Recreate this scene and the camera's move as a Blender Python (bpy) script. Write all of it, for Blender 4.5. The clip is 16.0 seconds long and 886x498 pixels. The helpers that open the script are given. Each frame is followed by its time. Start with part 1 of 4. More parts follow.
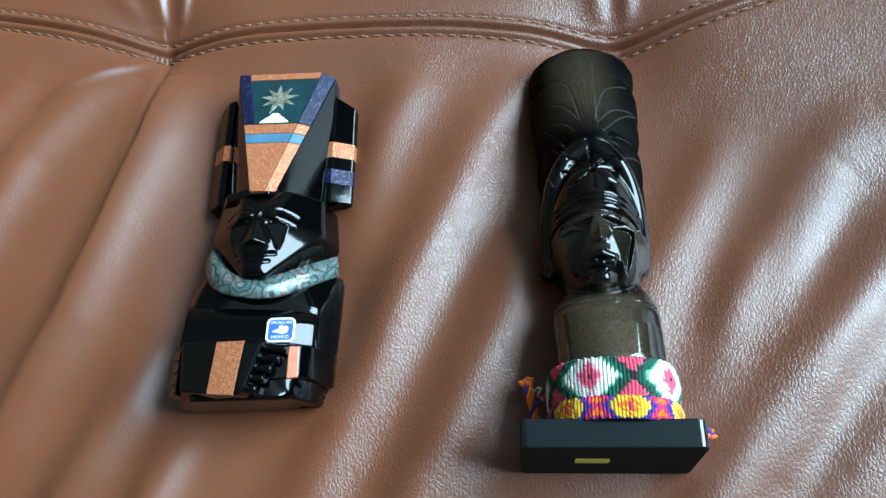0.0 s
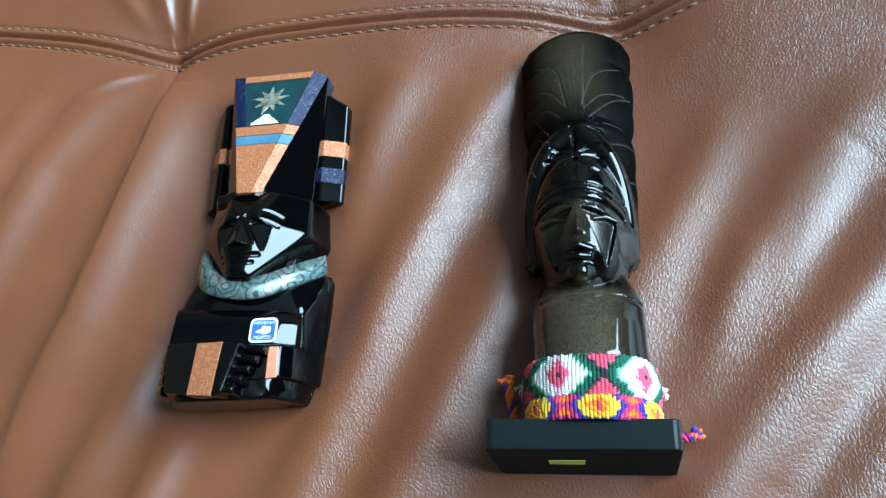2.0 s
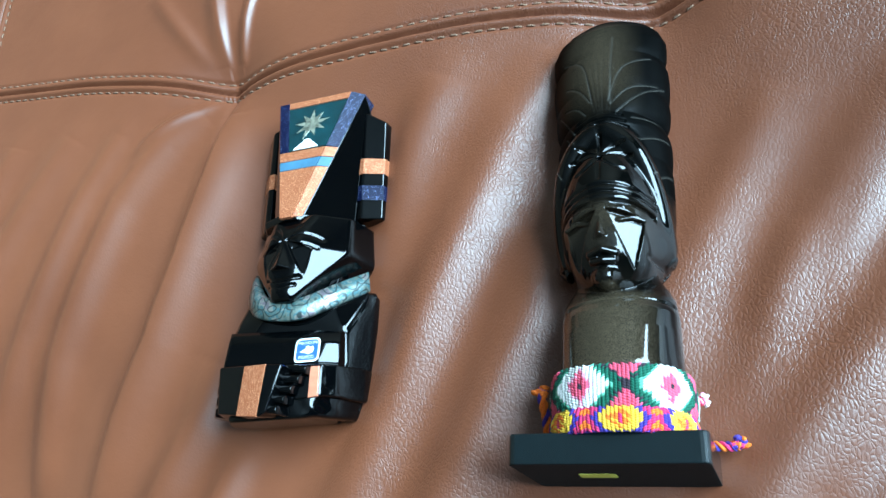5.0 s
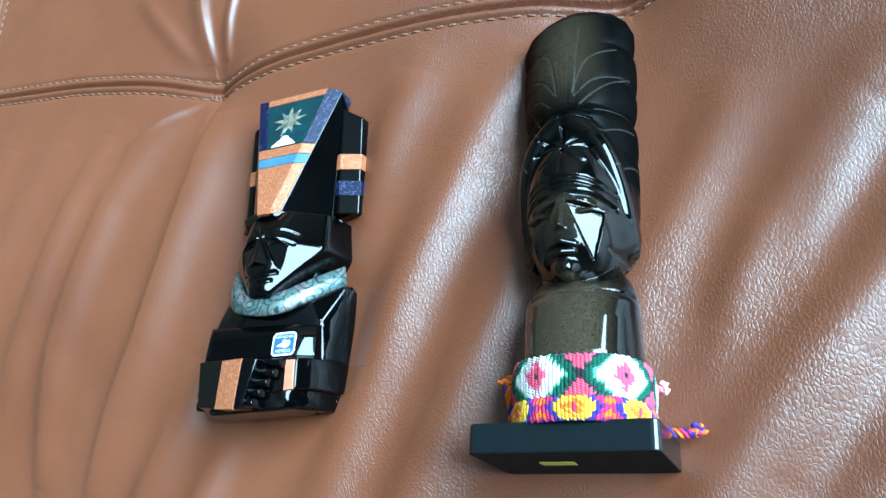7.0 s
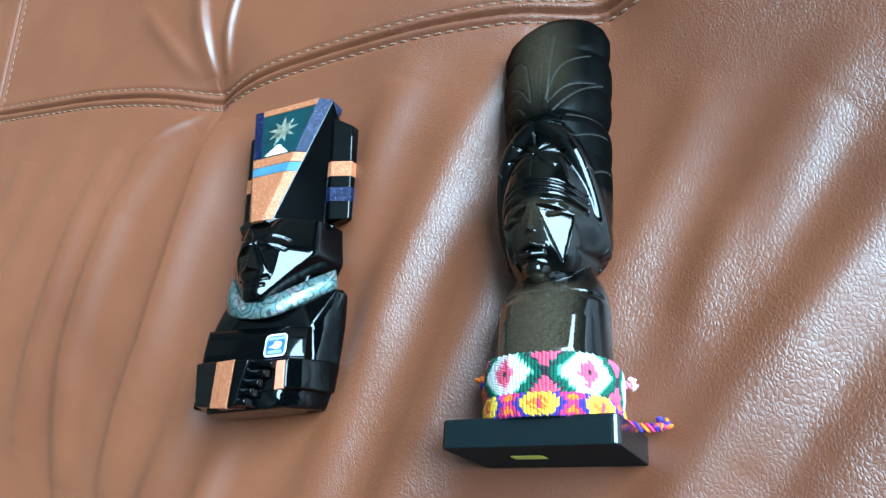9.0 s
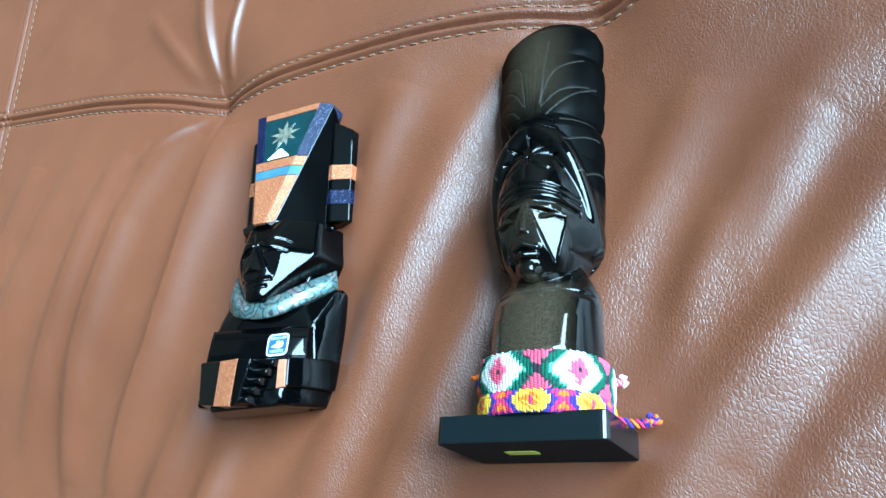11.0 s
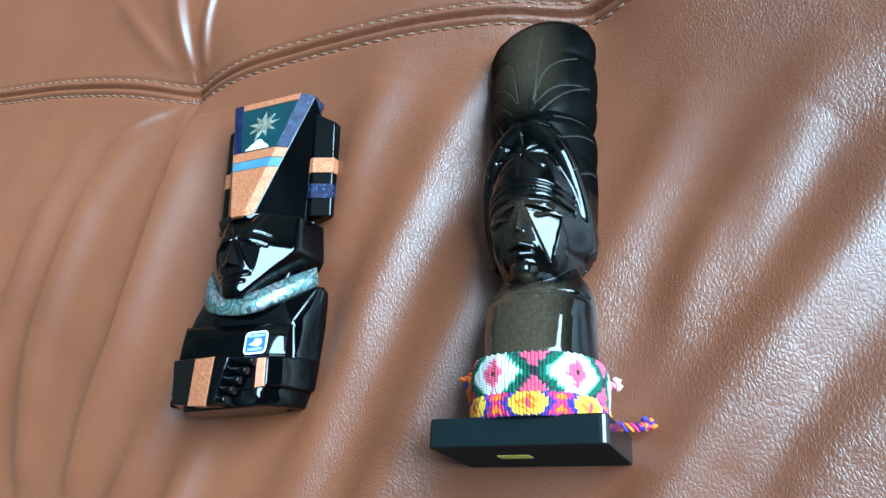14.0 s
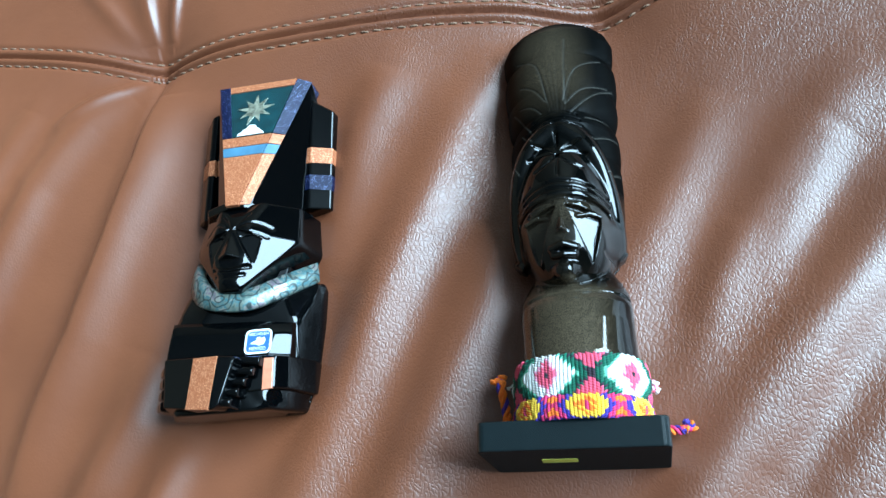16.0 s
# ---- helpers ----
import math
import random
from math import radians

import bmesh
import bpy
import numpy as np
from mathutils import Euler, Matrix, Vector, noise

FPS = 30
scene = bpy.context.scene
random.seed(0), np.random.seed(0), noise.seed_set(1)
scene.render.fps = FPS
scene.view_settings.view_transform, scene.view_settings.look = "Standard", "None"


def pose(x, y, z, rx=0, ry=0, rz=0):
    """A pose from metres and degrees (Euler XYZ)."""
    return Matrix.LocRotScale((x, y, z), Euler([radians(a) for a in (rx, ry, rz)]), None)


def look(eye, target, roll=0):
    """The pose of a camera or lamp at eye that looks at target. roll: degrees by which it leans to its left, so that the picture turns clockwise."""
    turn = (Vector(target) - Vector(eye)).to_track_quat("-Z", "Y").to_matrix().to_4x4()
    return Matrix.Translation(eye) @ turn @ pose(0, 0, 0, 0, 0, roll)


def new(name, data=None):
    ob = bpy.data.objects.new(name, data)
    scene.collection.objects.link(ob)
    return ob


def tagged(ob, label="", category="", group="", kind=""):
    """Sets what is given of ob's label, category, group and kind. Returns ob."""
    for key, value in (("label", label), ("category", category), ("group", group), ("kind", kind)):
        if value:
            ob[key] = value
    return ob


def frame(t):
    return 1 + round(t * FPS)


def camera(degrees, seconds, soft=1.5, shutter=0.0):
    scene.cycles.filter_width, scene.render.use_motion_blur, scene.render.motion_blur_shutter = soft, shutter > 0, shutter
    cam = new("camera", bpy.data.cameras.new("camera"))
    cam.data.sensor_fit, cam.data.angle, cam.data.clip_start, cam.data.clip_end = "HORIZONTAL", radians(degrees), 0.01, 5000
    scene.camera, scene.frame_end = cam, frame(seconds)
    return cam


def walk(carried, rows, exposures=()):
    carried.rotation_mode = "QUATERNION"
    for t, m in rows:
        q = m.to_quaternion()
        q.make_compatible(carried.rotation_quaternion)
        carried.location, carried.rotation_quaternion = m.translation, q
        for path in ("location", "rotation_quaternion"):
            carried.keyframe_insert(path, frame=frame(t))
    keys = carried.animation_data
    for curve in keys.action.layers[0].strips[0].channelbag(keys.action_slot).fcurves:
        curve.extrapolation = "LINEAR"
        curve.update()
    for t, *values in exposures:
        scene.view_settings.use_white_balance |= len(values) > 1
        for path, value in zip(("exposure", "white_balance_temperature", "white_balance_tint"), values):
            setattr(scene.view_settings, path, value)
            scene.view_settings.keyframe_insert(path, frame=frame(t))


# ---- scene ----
cam = camera(61.6, 16.0)
METRES, EYE, TILT, LEAN, TURN = 0.24, 0.30, -68.0, 6.3, 0.0
ROWS = [
    (0.0, 0.0, 0.0, 0.0, 0.0, 0.0, -0.0),
    (0.5, 0.0421, 0.0067, -0.0084, 1.77, -0.15, 0.44),
    (1.0, 0.0809, 0.0109, 0.0049, 3.26, -0.22, 0.51),
    (1.5, 0.113, 0.0317, 0.011, 4.71, -0.05, 0.73),
    (2.0, 0.1706, 0.034, 0.0042, 6.41, -0.53, 1.65),
    (2.5, 0.2105, 0.038, 0.0036, 7.97, -0.62, 2.16),
    (3.0, 0.2451, 0.0483, 0.0014, 9.83, -0.66, 3.11),
    (3.5, 0.281, 0.0458, 0.0087, 11.09, -0.47, 3.93),
    (4.0, 0.2953, 0.0522, 0.0172, 13.13, -0.4, 4.9),
    (6.5, 0.3916, 0.0807, 0.0236, 17.42, -0.91, 6.4),
    (7.0, 0.4136, 0.0751, 0.0256, 17.61, -1.19, 6.9),
    (7.5, 0.4342, 0.0591, 0.0302, 18.0, -0.93, 7.07),
    (8.0, 0.455, 0.059, 0.0257, 18.66, -1.04, 7.21),
    (8.5, 0.4861, 0.0612, 0.0262, 19.05, -1.09, 7.78),
    (9.0, 0.5029, 0.0551, 0.0251, 19.64, -1.07, 7.84),
    (11.5, 0.5498, 0.0298, 0.0244, 20.66, -0.79, 8.26),
    (12.0, 0.575, 0.0315, 0.0267, 21.66, -0.35, 8.64),
    (12.5, 0.5862, 0.033, 0.0299, 22.16, -0.37, 8.98),
    (13.0, 0.5722, 0.0336, 0.0315, 21.31, -0.69, 8.56),
    (13.5, 0.5314, 0.039, 0.0293, 19.55, -1.04, 7.76),
    (14.0, 0.4646, 0.0448, 0.029, 16.73, -1.48, 6.84),
    (14.5, 0.3801, 0.0414, 0.0354, 13.77, -1.7, 5.82),
    (15.0, 0.3253, 0.0437, 0.0415, 11.23, -1.9, 5.2),
    (15.5, 0.2721, 0.0424, 0.0358, 9.22, -1.88, 4.89),
    (16.0, 0.2163, 0.0343, 0.036, 7.44, -1.83, 4.65),
]
STOPS = [(0.0, 0.22, 6350, 9), (2.0, 0.32, 6200, 8), (4.0, 0.5, 6050, 7), (6.5, 0.66, 5800, 5), (9.0, 0.72, 5700, 4), (11.5, 0.74, 5600, 3), (12.5, 0.74, 5600, 3), (13.5, 0.70, 5650, 4), (15.0, 0.6, 5800, 6), (16.0, 0.52, 6000, 8)]
walk(cam, [(t, pose(0, 0, EYE, TILT, LEAN, TURN) @ pose(METRES * x, METRES * y, METRES * z, 90 + pitch, roll, yaw)) for t, x, y, z, yaw, pitch, roll in ROWS], STOPS)

# ---------------------------------------------------------------- world and light
world = bpy.data.worlds.new("world")
scene.world = world
world.use_nodes = True
wn = world.node_tree.nodes
sky = wn.new("ShaderNodeTexSky")
sky.sky_type, sky.sun_disc = "NISHITA", False
sky.sun_elevation, sky.sun_rotation = radians(35), radians(200)
world.node_tree.links.new(sky.outputs[0], wn["Background"].inputs[0])
wn["Background"].inputs[1].default_value = 0.12

WIN_X, WIN_Y0, WIN_Y1, WIN_Z0, WIN_Z1 = 2.70, -0.80, 2.80, 1.50, 4.42
sky_light = bpy.data.lights.new("window_daylight", "AREA")
sky_light.shape, sky_light.size, sky_light.size_y = "RECTANGLE", WIN_Z1 - WIN_Z0, WIN_Y1 - WIN_Y0
sky_light.energy, sky_light.color = 950, (0.60, 0.85, 1.0)
lamp = new("window_daylight", sky_light)
lamp.matrix_world = look((WIN_X, (WIN_Y0 + WIN_Y1) / 2, (WIN_Z0 + WIN_Z1) / 2), (0, (WIN_Y0 + WIN_Y1) / 2, (WIN_Z0 + WIN_Z1) / 2))


# ---------------------------------------------------------------- materials
def material(name, colour=(0.5, 0.5, 0.5), rough=0.5, metal=0.0, **inputs):
    m = bpy.data.materials.new(name)
    m.use_nodes = True
    b = m.node_tree.nodes["Principled BSDF"]
    b.inputs["Base Color"].default_value = (*colour, 1)
    b.inputs["Roughness"].default_value, b.inputs["Metallic"].default_value = rough, metal
    for key, value in inputs.items():
        b.inputs[key.replace("_", " ")].default_value = value
    return m


class Nodes:
    """Short ways to add nodes to a material."""

    def __init__(self, m):
        self.tree, self.bsdf = m.node_tree, m.node_tree.nodes["Principled BSDF"]
        self.at = self.add("ShaderNodeTexCoord").outputs["Object"]

    def add(self, kind, **settings):
        n = self.tree.nodes.new(kind)
        for key, value in settings.items():
            n.inputs[key.replace("_", " ")].default_value = value
        return n

    def link(self, a, b):
        self.tree.links.new(a, b)

    def scaled(self, x, y, z, turn=0):
        n = self.add("ShaderNodeMapping", Scale=(x, y, z), Rotation=(0, 0, radians(turn)))
        self.link(self.at, n.inputs["Vector"])
        return n.outputs[0]

    def noise(self, scale, detail=3, rough=0.5, vector=None):
        n = self.add("ShaderNodeTexNoise", Scale=scale, Detail=detail, Roughness=rough)
        self.link(vector or self.at, n.inputs["Vector"])
        return n.outputs["Fac"]

    def voronoi(self, scale, feature="F1", vector=None, out="Distance"):
        n = self.add("ShaderNodeTexVoronoi", Scale=scale)
        n.feature = feature
        self.link(vector or self.at, n.inputs["Vector"])
        return n.outputs[out]

    def ramp(self, value, *stops):
        n = self.add("ShaderNodeValToRGB")
        e = n.color_ramp.elements
        while len(e) < len(stops):
            e.new(0.5)
        for k, (p, c) in zip(e, stops):
            k.position = p
            k.color = (*c, 1) if isinstance(c, tuple) else (c, c, c, 1)
        self.link(value, n.inputs[0])
        return n.outputs[0]

    def mix(self, fac, a, b):
        n = self.tree.nodes.new("ShaderNodeMix")
        n.data_type = "RGBA"
        for value, i in ((fac, 0), (a, 6), (b, 7)):
            if isinstance(value, (int, float)):
                n.inputs[i].default_value = value
            elif isinstance(value, tuple):
                n.inputs[i].default_value = (*value, 1)
            else:
                self.link(value, n.inputs[i])
        return n.outputs[2]

    def math(self, op, a, b=0.0):
        n = self.tree.nodes.new("ShaderNodeMath")
        n.operation = op
        for i, value in enumerate((a, b)):
            if isinstance(value, (int, float)):
                n.inputs[i].default_value = value
            else:
                self.link(value, n.inputs[i])
        return n.outputs[0]

    def bump(self, height, distance, strength=1.0, before=None):
        n = self.add("ShaderNodeBump", Strength=strength, Distance=distance)
        self.link(height, n.inputs["Height"])
        if before:
            self.link(before, n.inputs["Normal"])
        return n.outputs[0]

    def set(self, name, value):
        self.link(value, self.bsdf.inputs[name])


def leather_material():
    m = material("brown_leather", rough=0.55, Specular_IOR_Level=0.25, Diffuse_Roughness=0.6, Coat_Weight=0.75, Coat_IOR=1.55)
    n = Nodes(m)
    warp = n.add("ShaderNodeTexNoise", Scale=140.0, Detail=1.0)
    n.link(n.at, warp.inputs["Vector"])
    bent = n.add("ShaderNodeVectorMath")
    bent.operation = "MULTIPLY_ADD"
    n.link(warp.outputs["Color"], bent.inputs[0])
    bent.inputs[1].default_value = (0.0030, 0.0030, 0.0)
    n.link(n.scaled(1.0, 0.72, 0.25, 28), bent.inputs[2])
    # pebbled grain: cells parted by narrow creases, with smaller cells in some of them
    cells = n.voronoi(680, "DISTANCE_TO_EDGE", bent.outputs[0])
    small = n.voronoi(1250, "DISTANCE_TO_EDGE", bent.outputs[0])
    pebble = n.ramp(cells, (0.0, 0.0), (0.18, 0.62), (0.46, 1.0))
    lesser = n.ramp(small, (0.0, 0.0), (0.16, 0.8), (0.5, 1.0))
    # the hide is smoother towards one side
    spot = n.add("ShaderNodeSeparateXYZ")
    n.link(n.at, spot.inputs[0])
    coarse = n.ramp(n.math("ADD", n.math("MULTIPLY", spot.outputs[0], 4.0), 0.6), (0.12, 0.22), (0.42, 1.0))
    patch = n.math("MULTIPLY", n.ramp(n.noise(11, 3), (0.36, 0.3), (0.60, 1.0)), coarse)
    height = n.math("MULTIPLY", n.math("ADD", n.math("MULTIPLY", pebble, 0.84), n.math("MULTIPLY", lesser, 0.16)), patch)
    b0 = n.bump(n.noise(60, 3), 0.0010, 0.3)
    b1 = n.bump(height, 0.000185, 1.0, b0)
    b2 = n.bump(n.noise(2600, 2), 0.00002, 0.4, b1)
    n.set("Normal", b2)
    n.set("Coat Normal", b2)
    tone = n.ramp(n.noise(9, 4, 0.6), (0.3, (0.126, 0.0360, 0.0142)), (0.7, (0.168, 0.0510, 0.0208)))
    crease = n.math("MULTIPLY", n.ramp(cells, (0.0, 1.0), (0.07, 0.0)), n.math("MULTIPLY", patch, 0.1))
    n.set("Base Color", n.mix(crease, tone, (0.06, 0.020, 0.011)))
    gloss = n.ramp(n.noise(40, 4, 0.6), (0.3, 0.37), (0.75, 0.46))
    n.set("Coat Roughness", gloss)
    return m


def obsidian_material(name, sheen):
    """Black volcanic glass; sheen adds golden flecks in some layers of the stone, and a reflection painted on the
    crown.
    """
    m = material(name, (0.0006, 0.0008, 0.0010), 0.05, IOR=1.40)
    n = Nodes(m)
    haze = n.noise(55, 4, 0.6)
    n.set("Roughness", n.ramp(haze, (0.35, 0.04), (0.8, 0.09)))
    n.set("Normal", n.bump(n.noise(170, 2), 0.00006, 0.25))
    if sheen:
        n.bsdf.inputs["Coat Weight"].default_value = 1.0
        n.bsdf.inputs["Coat Roughness"].default_value = 0.06
        n.bsdf.inputs["Coat IOR"].default_value = 1.40
        n.bsdf.inputs["Specular IOR Level"].default_value = 0.0
        flecks = n.ramp(n.noise(3600, 2, 0.7), (0.42, 0.0), (0.62, 1.0))
        # flecked layers at breast and brow; the crown's band paints the ceiling's soft reflection
        at = n.add("ShaderNodeSeparateXYZ")
        n.link(n.at, at.inputs[0])
        wobble = n.math("MULTIPLY", n.math("SUBTRACT", n.noise(60, 3), 0.5), 0.02)
        y = n.math("ADD", at.outputs[1], wobble)
        bands = n.ramp(n.math("MULTIPLY", y, 5.0), (0.14, 1.0), (0.285, 1.0), (0.305, 0.05), (0.36, 0.0), (0.43, 0.3), (0.46, 0.0), (0.66, 0.0), (0.76, 0.45), (0.93, 0.8))
        high = n.ramp(n.math("MULTIPLY", at.outputs[2], 20.0), (0.5, 0.0), (0.72, 1.0))
        # fading out to both sides paints in the dark that they reflect
        side = n.math("ABSOLUTE", n.math("ADD", at.outputs[0], 0.003))
        middle = n.ramp(n.math("MULTIPLY", n.math("ADD", side, n.math("MULTIPLY", wobble, 0.2)), 40.0), (0.25, 1.0), (0.95, 0.0))
        fleck_and_reflection = n.math("MULTIPLY", n.math("MULTIPLY", bands, high), middle)
        amount = n.math("MULTIPLY", n.math("ADD", n.math("MULTIPLY", flecks, 0.88), 0.12), fleck_and_reflection)
        ground = n.add("ShaderNodeAttribute")
        ground.attribute_name = "ground"
        cut = ground.outputs["Fac"]
        n.set("Base Color", n.mix(cut, n.mix(amount, (0.0008, 0.0010, 0.0010), (0.150, 0.112, 0.070)), (0.045, 0.042, 0.036)))
        n.set("Metallic", n.math("MULTIPLY", amount, 0.9))
        n.set("Roughness", n.ramp(amount, (0.0, 0.05), (0.6, 0.42)))
        # the crown is less finely polished than the face and the breast
        plume = n.add("ShaderNodeAttribute")
        plume.attribute_name = "plume"
        dull = n.ramp(plume.outputs["Fac"], (0.0, 0.05), (1.0, 0.34))
        n.set("Coat Weight", n.ramp(plume.outputs["Fac"], (0.0, 1.0), (1.0, 0.14)))
        n.set("Coat Roughness", n.math("MAXIMUM", dull, n.math("MULTIPLY", cut, 0.5)))
    return m


def glitter_material(name, base, fleck, scale, rough=0.2, sparse=0.66):
    m = material(name, base, rough, Specular_IOR_Level=0.2)
    n = Nodes(m)
    grain = n.voronoi(scale, "F1", out="Color")
    bits = n.add("ShaderNodeSeparateColor")
    n.link(grain, bits.inputs[0])
    sparkle = n.ramp(bits.outputs[0], (sparse, 0.0), (1.0, 1.0))
    n.set("Base Color", n.mix(sparkle, base, fleck))
    n.set("Metallic", n.math("MULTIPLY", sparkle, 0.6))
    n.set("Normal", n.bump(bits.outputs[1], 0.00005, 0.3))
    return m


def abalone_material():
    m = material("abalone_shell", rough=0.36, Coat_Weight=0.06, Coat_Roughness=0.06)
    n = Nodes(m)
    warp = n.add("ShaderNodeTexNoise", Scale=110.0, Detail=2.0)
    n.link(n.at, warp.inputs["Vector"])
    bent = n.add("ShaderNodeVectorMath")
    bent.operation = "MULTIPLY_ADD"
    n.link(warp.outputs["Color"], bent.inputs[0])
    bent.inputs[1].default_value = (0.007, 0.007, 0.007)
    n.link(n.at, bent.inputs[2])
    cell = n.voronoi(112, "F1", bent.outputs[0])
    rings = n.math("ADD", n.math("MULTIPLY", n.math("SINE", n.math("MULTIPLY", cell, 23.0)), 0.5), 0.5)
    hue = n.ramp(n.noise(190, 3, 0.6), (0.3, (0.03, 0.08, 0.08)), (0.42, (0.15, 0.17, 0.14)), (0.5, (0.04, 0.13, 0.15)), (0.58, (0.25, 0.25, 0.21)), (0.66, (0.16, 0.12, 0.15)), (0.76, (0.09, 0.15, 0.12)))
    n.set("Base Color", n.mix(n.ramp(rings, (0.0, 0.0), (0.3, 1.0)), (0.025, 0.035, 0.035), hue))
    n.bsdf.inputs["Metallic"].default_value = 0.45
    n.set("Normal", n.bump(n.noise(260, 2), 0.0003, 0.5))
    return m


def plain_material(name, colour, rough, scale=120, spread=0.12, relief=0.00004, **inputs):
    """A colour that varies a little at two scales, with fine relief."""
    m = material(name, colour, rough, **inputs)
    n = Nodes(m)
    low = tuple(c * (1 - spread) for c in colour)
    high = tuple(min(1, c * (1 + spread)) for c in colour)
    n.set("Base Color", n.ramp(n.noise(scale, 5, 0.65), (0.3, low), (0.7, high)))
    n.set("Normal", n.bump(n.noise(scale * 9, 3), relief, 0.5))
    return m


def yarn_material(name, colour):
    m = material(name, colour, 0.9)
    n = Nodes(m)
    low = tuple(c * 0.62 for c in colour)
    n.set("Base Color", n.ramp(n.noise(2600, 3, 0.7), (0.3, low), (0.6, colour)))
    n.set("Normal", n.bump(n.noise(4200, 2), 0.0002, 0.7))
    return m


LEATHER = leather_material()
THREAD = yarn_material("seam_thread", (0.20, 0.115, 0.070))
OBSIDIAN = obsidian_material("obsidian", False)
BASE_STONE = plain_material("satin_black_stone", (0.0045, 0.008, 0.009), 0.14, 300, 0.12, 0.00001, Specular_IOR_Level=0.5)
FELT = plain_material("black_felt", (0.010, 0.010, 0.011), 0.9, 500, 0.4, 0.0002, Specular_IOR_Level=0.15)
SHEEN = obsidian_material("golden_sheen_obsidian", True)
COPPER = glitter_material("copper_goldstone", (0.30, 0.088, 0.036), (0.74, 0.35, 0.19), 3600, 0.45)
BLUE_GLITTER = glitter_material("blue_goldstone", (0.0025, 0.0045, 0.022), (0.22, 0.27, 0.48), 4200, 0.38, 0.92)
TEAL = plain_material("teal_enamel", (0.003, 0.030, 0.036), 0.08, 90, 0.5, Coat_Weight=1.0)
SKYBLUE = plain_material("pale_blue_stone", (0.062, 0.150, 0.23), 0.4, 90, 0.2, Specular_IOR_Level=0.2)
PEARL = plain_material("silvery_shell", (0.34, 0.34, 0.26), 0.22, 320, 0.8, 0.0002, Metallic=0.6)
WHITE = plain_material("white_inlay", (0.82, 0.80, 0.76), 0.4, 90, 0.05)
PINK_STONE = plain_material("pink_copper_stone", (0.50, 0.17, 0.095), 0.3, 300, 0.2)
ABALONE = abalone_material()
PAPER_WHITE = plain_material("glossy_white_paper", (0.82, 0.83, 0.84), 0.35, 90, 0.04)
PAPER_BLUE = plain_material("printed_blue", (0.03, 0.10, 0.42), 0.3, 90, 0.08)
PAPER_LIME = plain_material("lime_paper", (0.58, 0.62, 0.10), 0.55, 140, 0.12)
PLASTER = plain_material("grey_ceiling_paint", (0.11, 0.11, 0.107), 0.85, 6, 0.05, 0.0006)
WALL_PAINT = plain_material("beige_wall_paint", (0.105, 0.085, 0.06), 0.8, 5, 0.06, 0.0006)
FLOOR_WOOD = plain_material("oak_floor", (0.30, 0.19, 0.11), 0.45, 8, 0.3, 0.0004)
YARN = {c: yarn_material("yarn_" + name, rgb) for c, name, rgb in (
    ("p", "pink", (0.76, 0.095, 0.17)), ("w", "white", (0.76, 0.76, 0.73)), ("g", "green", (0.004, 0.10, 0.058)),
    ("k", "dark", (0.03, 0.02, 0.03)), ("m", "mint", (0.14, 0.42, 0.28)), ("y", "yellow", (0.88, 0.55, 0.05)), ("o", "orange", (0.88, 0.19, 0.015)),
    ("r", "crimson", (0.62, 0.03, 0.14)), ("v", "violet", (0.055, 0.03, 0.30)), ("l", "light_pink", (0.84, 0.36, 0.50)))}


# ---------------------------------------------------------------- mesh helpers
MM = 0.001


def finish(bm, name, materials, smooth=False):
    me = bpy.data.meshes.new(name)
    bm.to_mesh(me)
    bm.free()
    for m in materials:
        me.materials.append(m)
    if smooth:
        me.polygons.foreach_set("use_smooth", [True] * len(me.polygons))
    return me


def part(name, bm, mat, parent, label="", smooth=False):
    ob = new(name, finish(bm, name, [mat], smooth))
    ob.parent = parent
    return tagged(ob, label)


def box_bm(lo, hi, bevel=0.0, segments=2):
    bm = bmesh.new()
    size = [b - a for a, b in zip(lo, hi)]
    mid = [(a + b) / 2 for a, b in zip(lo, hi)]
    bmesh.ops.create_cube(bm, size=1, matrix=Matrix.LocRotScale(mid, None, size))
    if bevel:
        bmesh.ops.bevel(bm, geom=bm.edges[:], offset=bevel, segments=segments, affect="EDGES", profile=0.5)
    return bm


def add_hull(bm, points, slot=0, bevel=0.5, segments=3):
    """A cut stone: the convex body on these points, its edges ground round, added to bm."""
    h = bmesh.new()
    for p in points:
        h.verts.new(p)
    out = bmesh.ops.convex_hull(h, input=h.verts[:])
    inner = [e for e in out["geom_interior"] if isinstance(e, bmesh.types.BMVert)]
    bmesh.ops.delete(h, geom=inner, context="VERTS")
    bmesh.ops.dissolve_limit(h, angle_limit=radians(3), verts=h.verts[:], edges=h.edges[:])
    if bevel:
        bmesh.ops.bevel(h, geom=h.edges[:], offset=bevel, segments=segments, affect="EDGES", profile=0.5, clamp_overlap=True)
    bmesh.ops.recalc_face_normals(h, faces=h.faces[:])
    add_from(bm, h, slot)


def add_from(bm, other, slot=0, smooth=False):
    other.verts.index_update()
    made = [bm.verts.new(v.co) for v in other.verts]
    for f in other.faces:
        try:
            g = bm.faces.new([made[v.index] for v in f.verts])
        except ValueError:
            continue
        g.material_index, g.smooth = slot, smooth or f.smooth
    other.free()


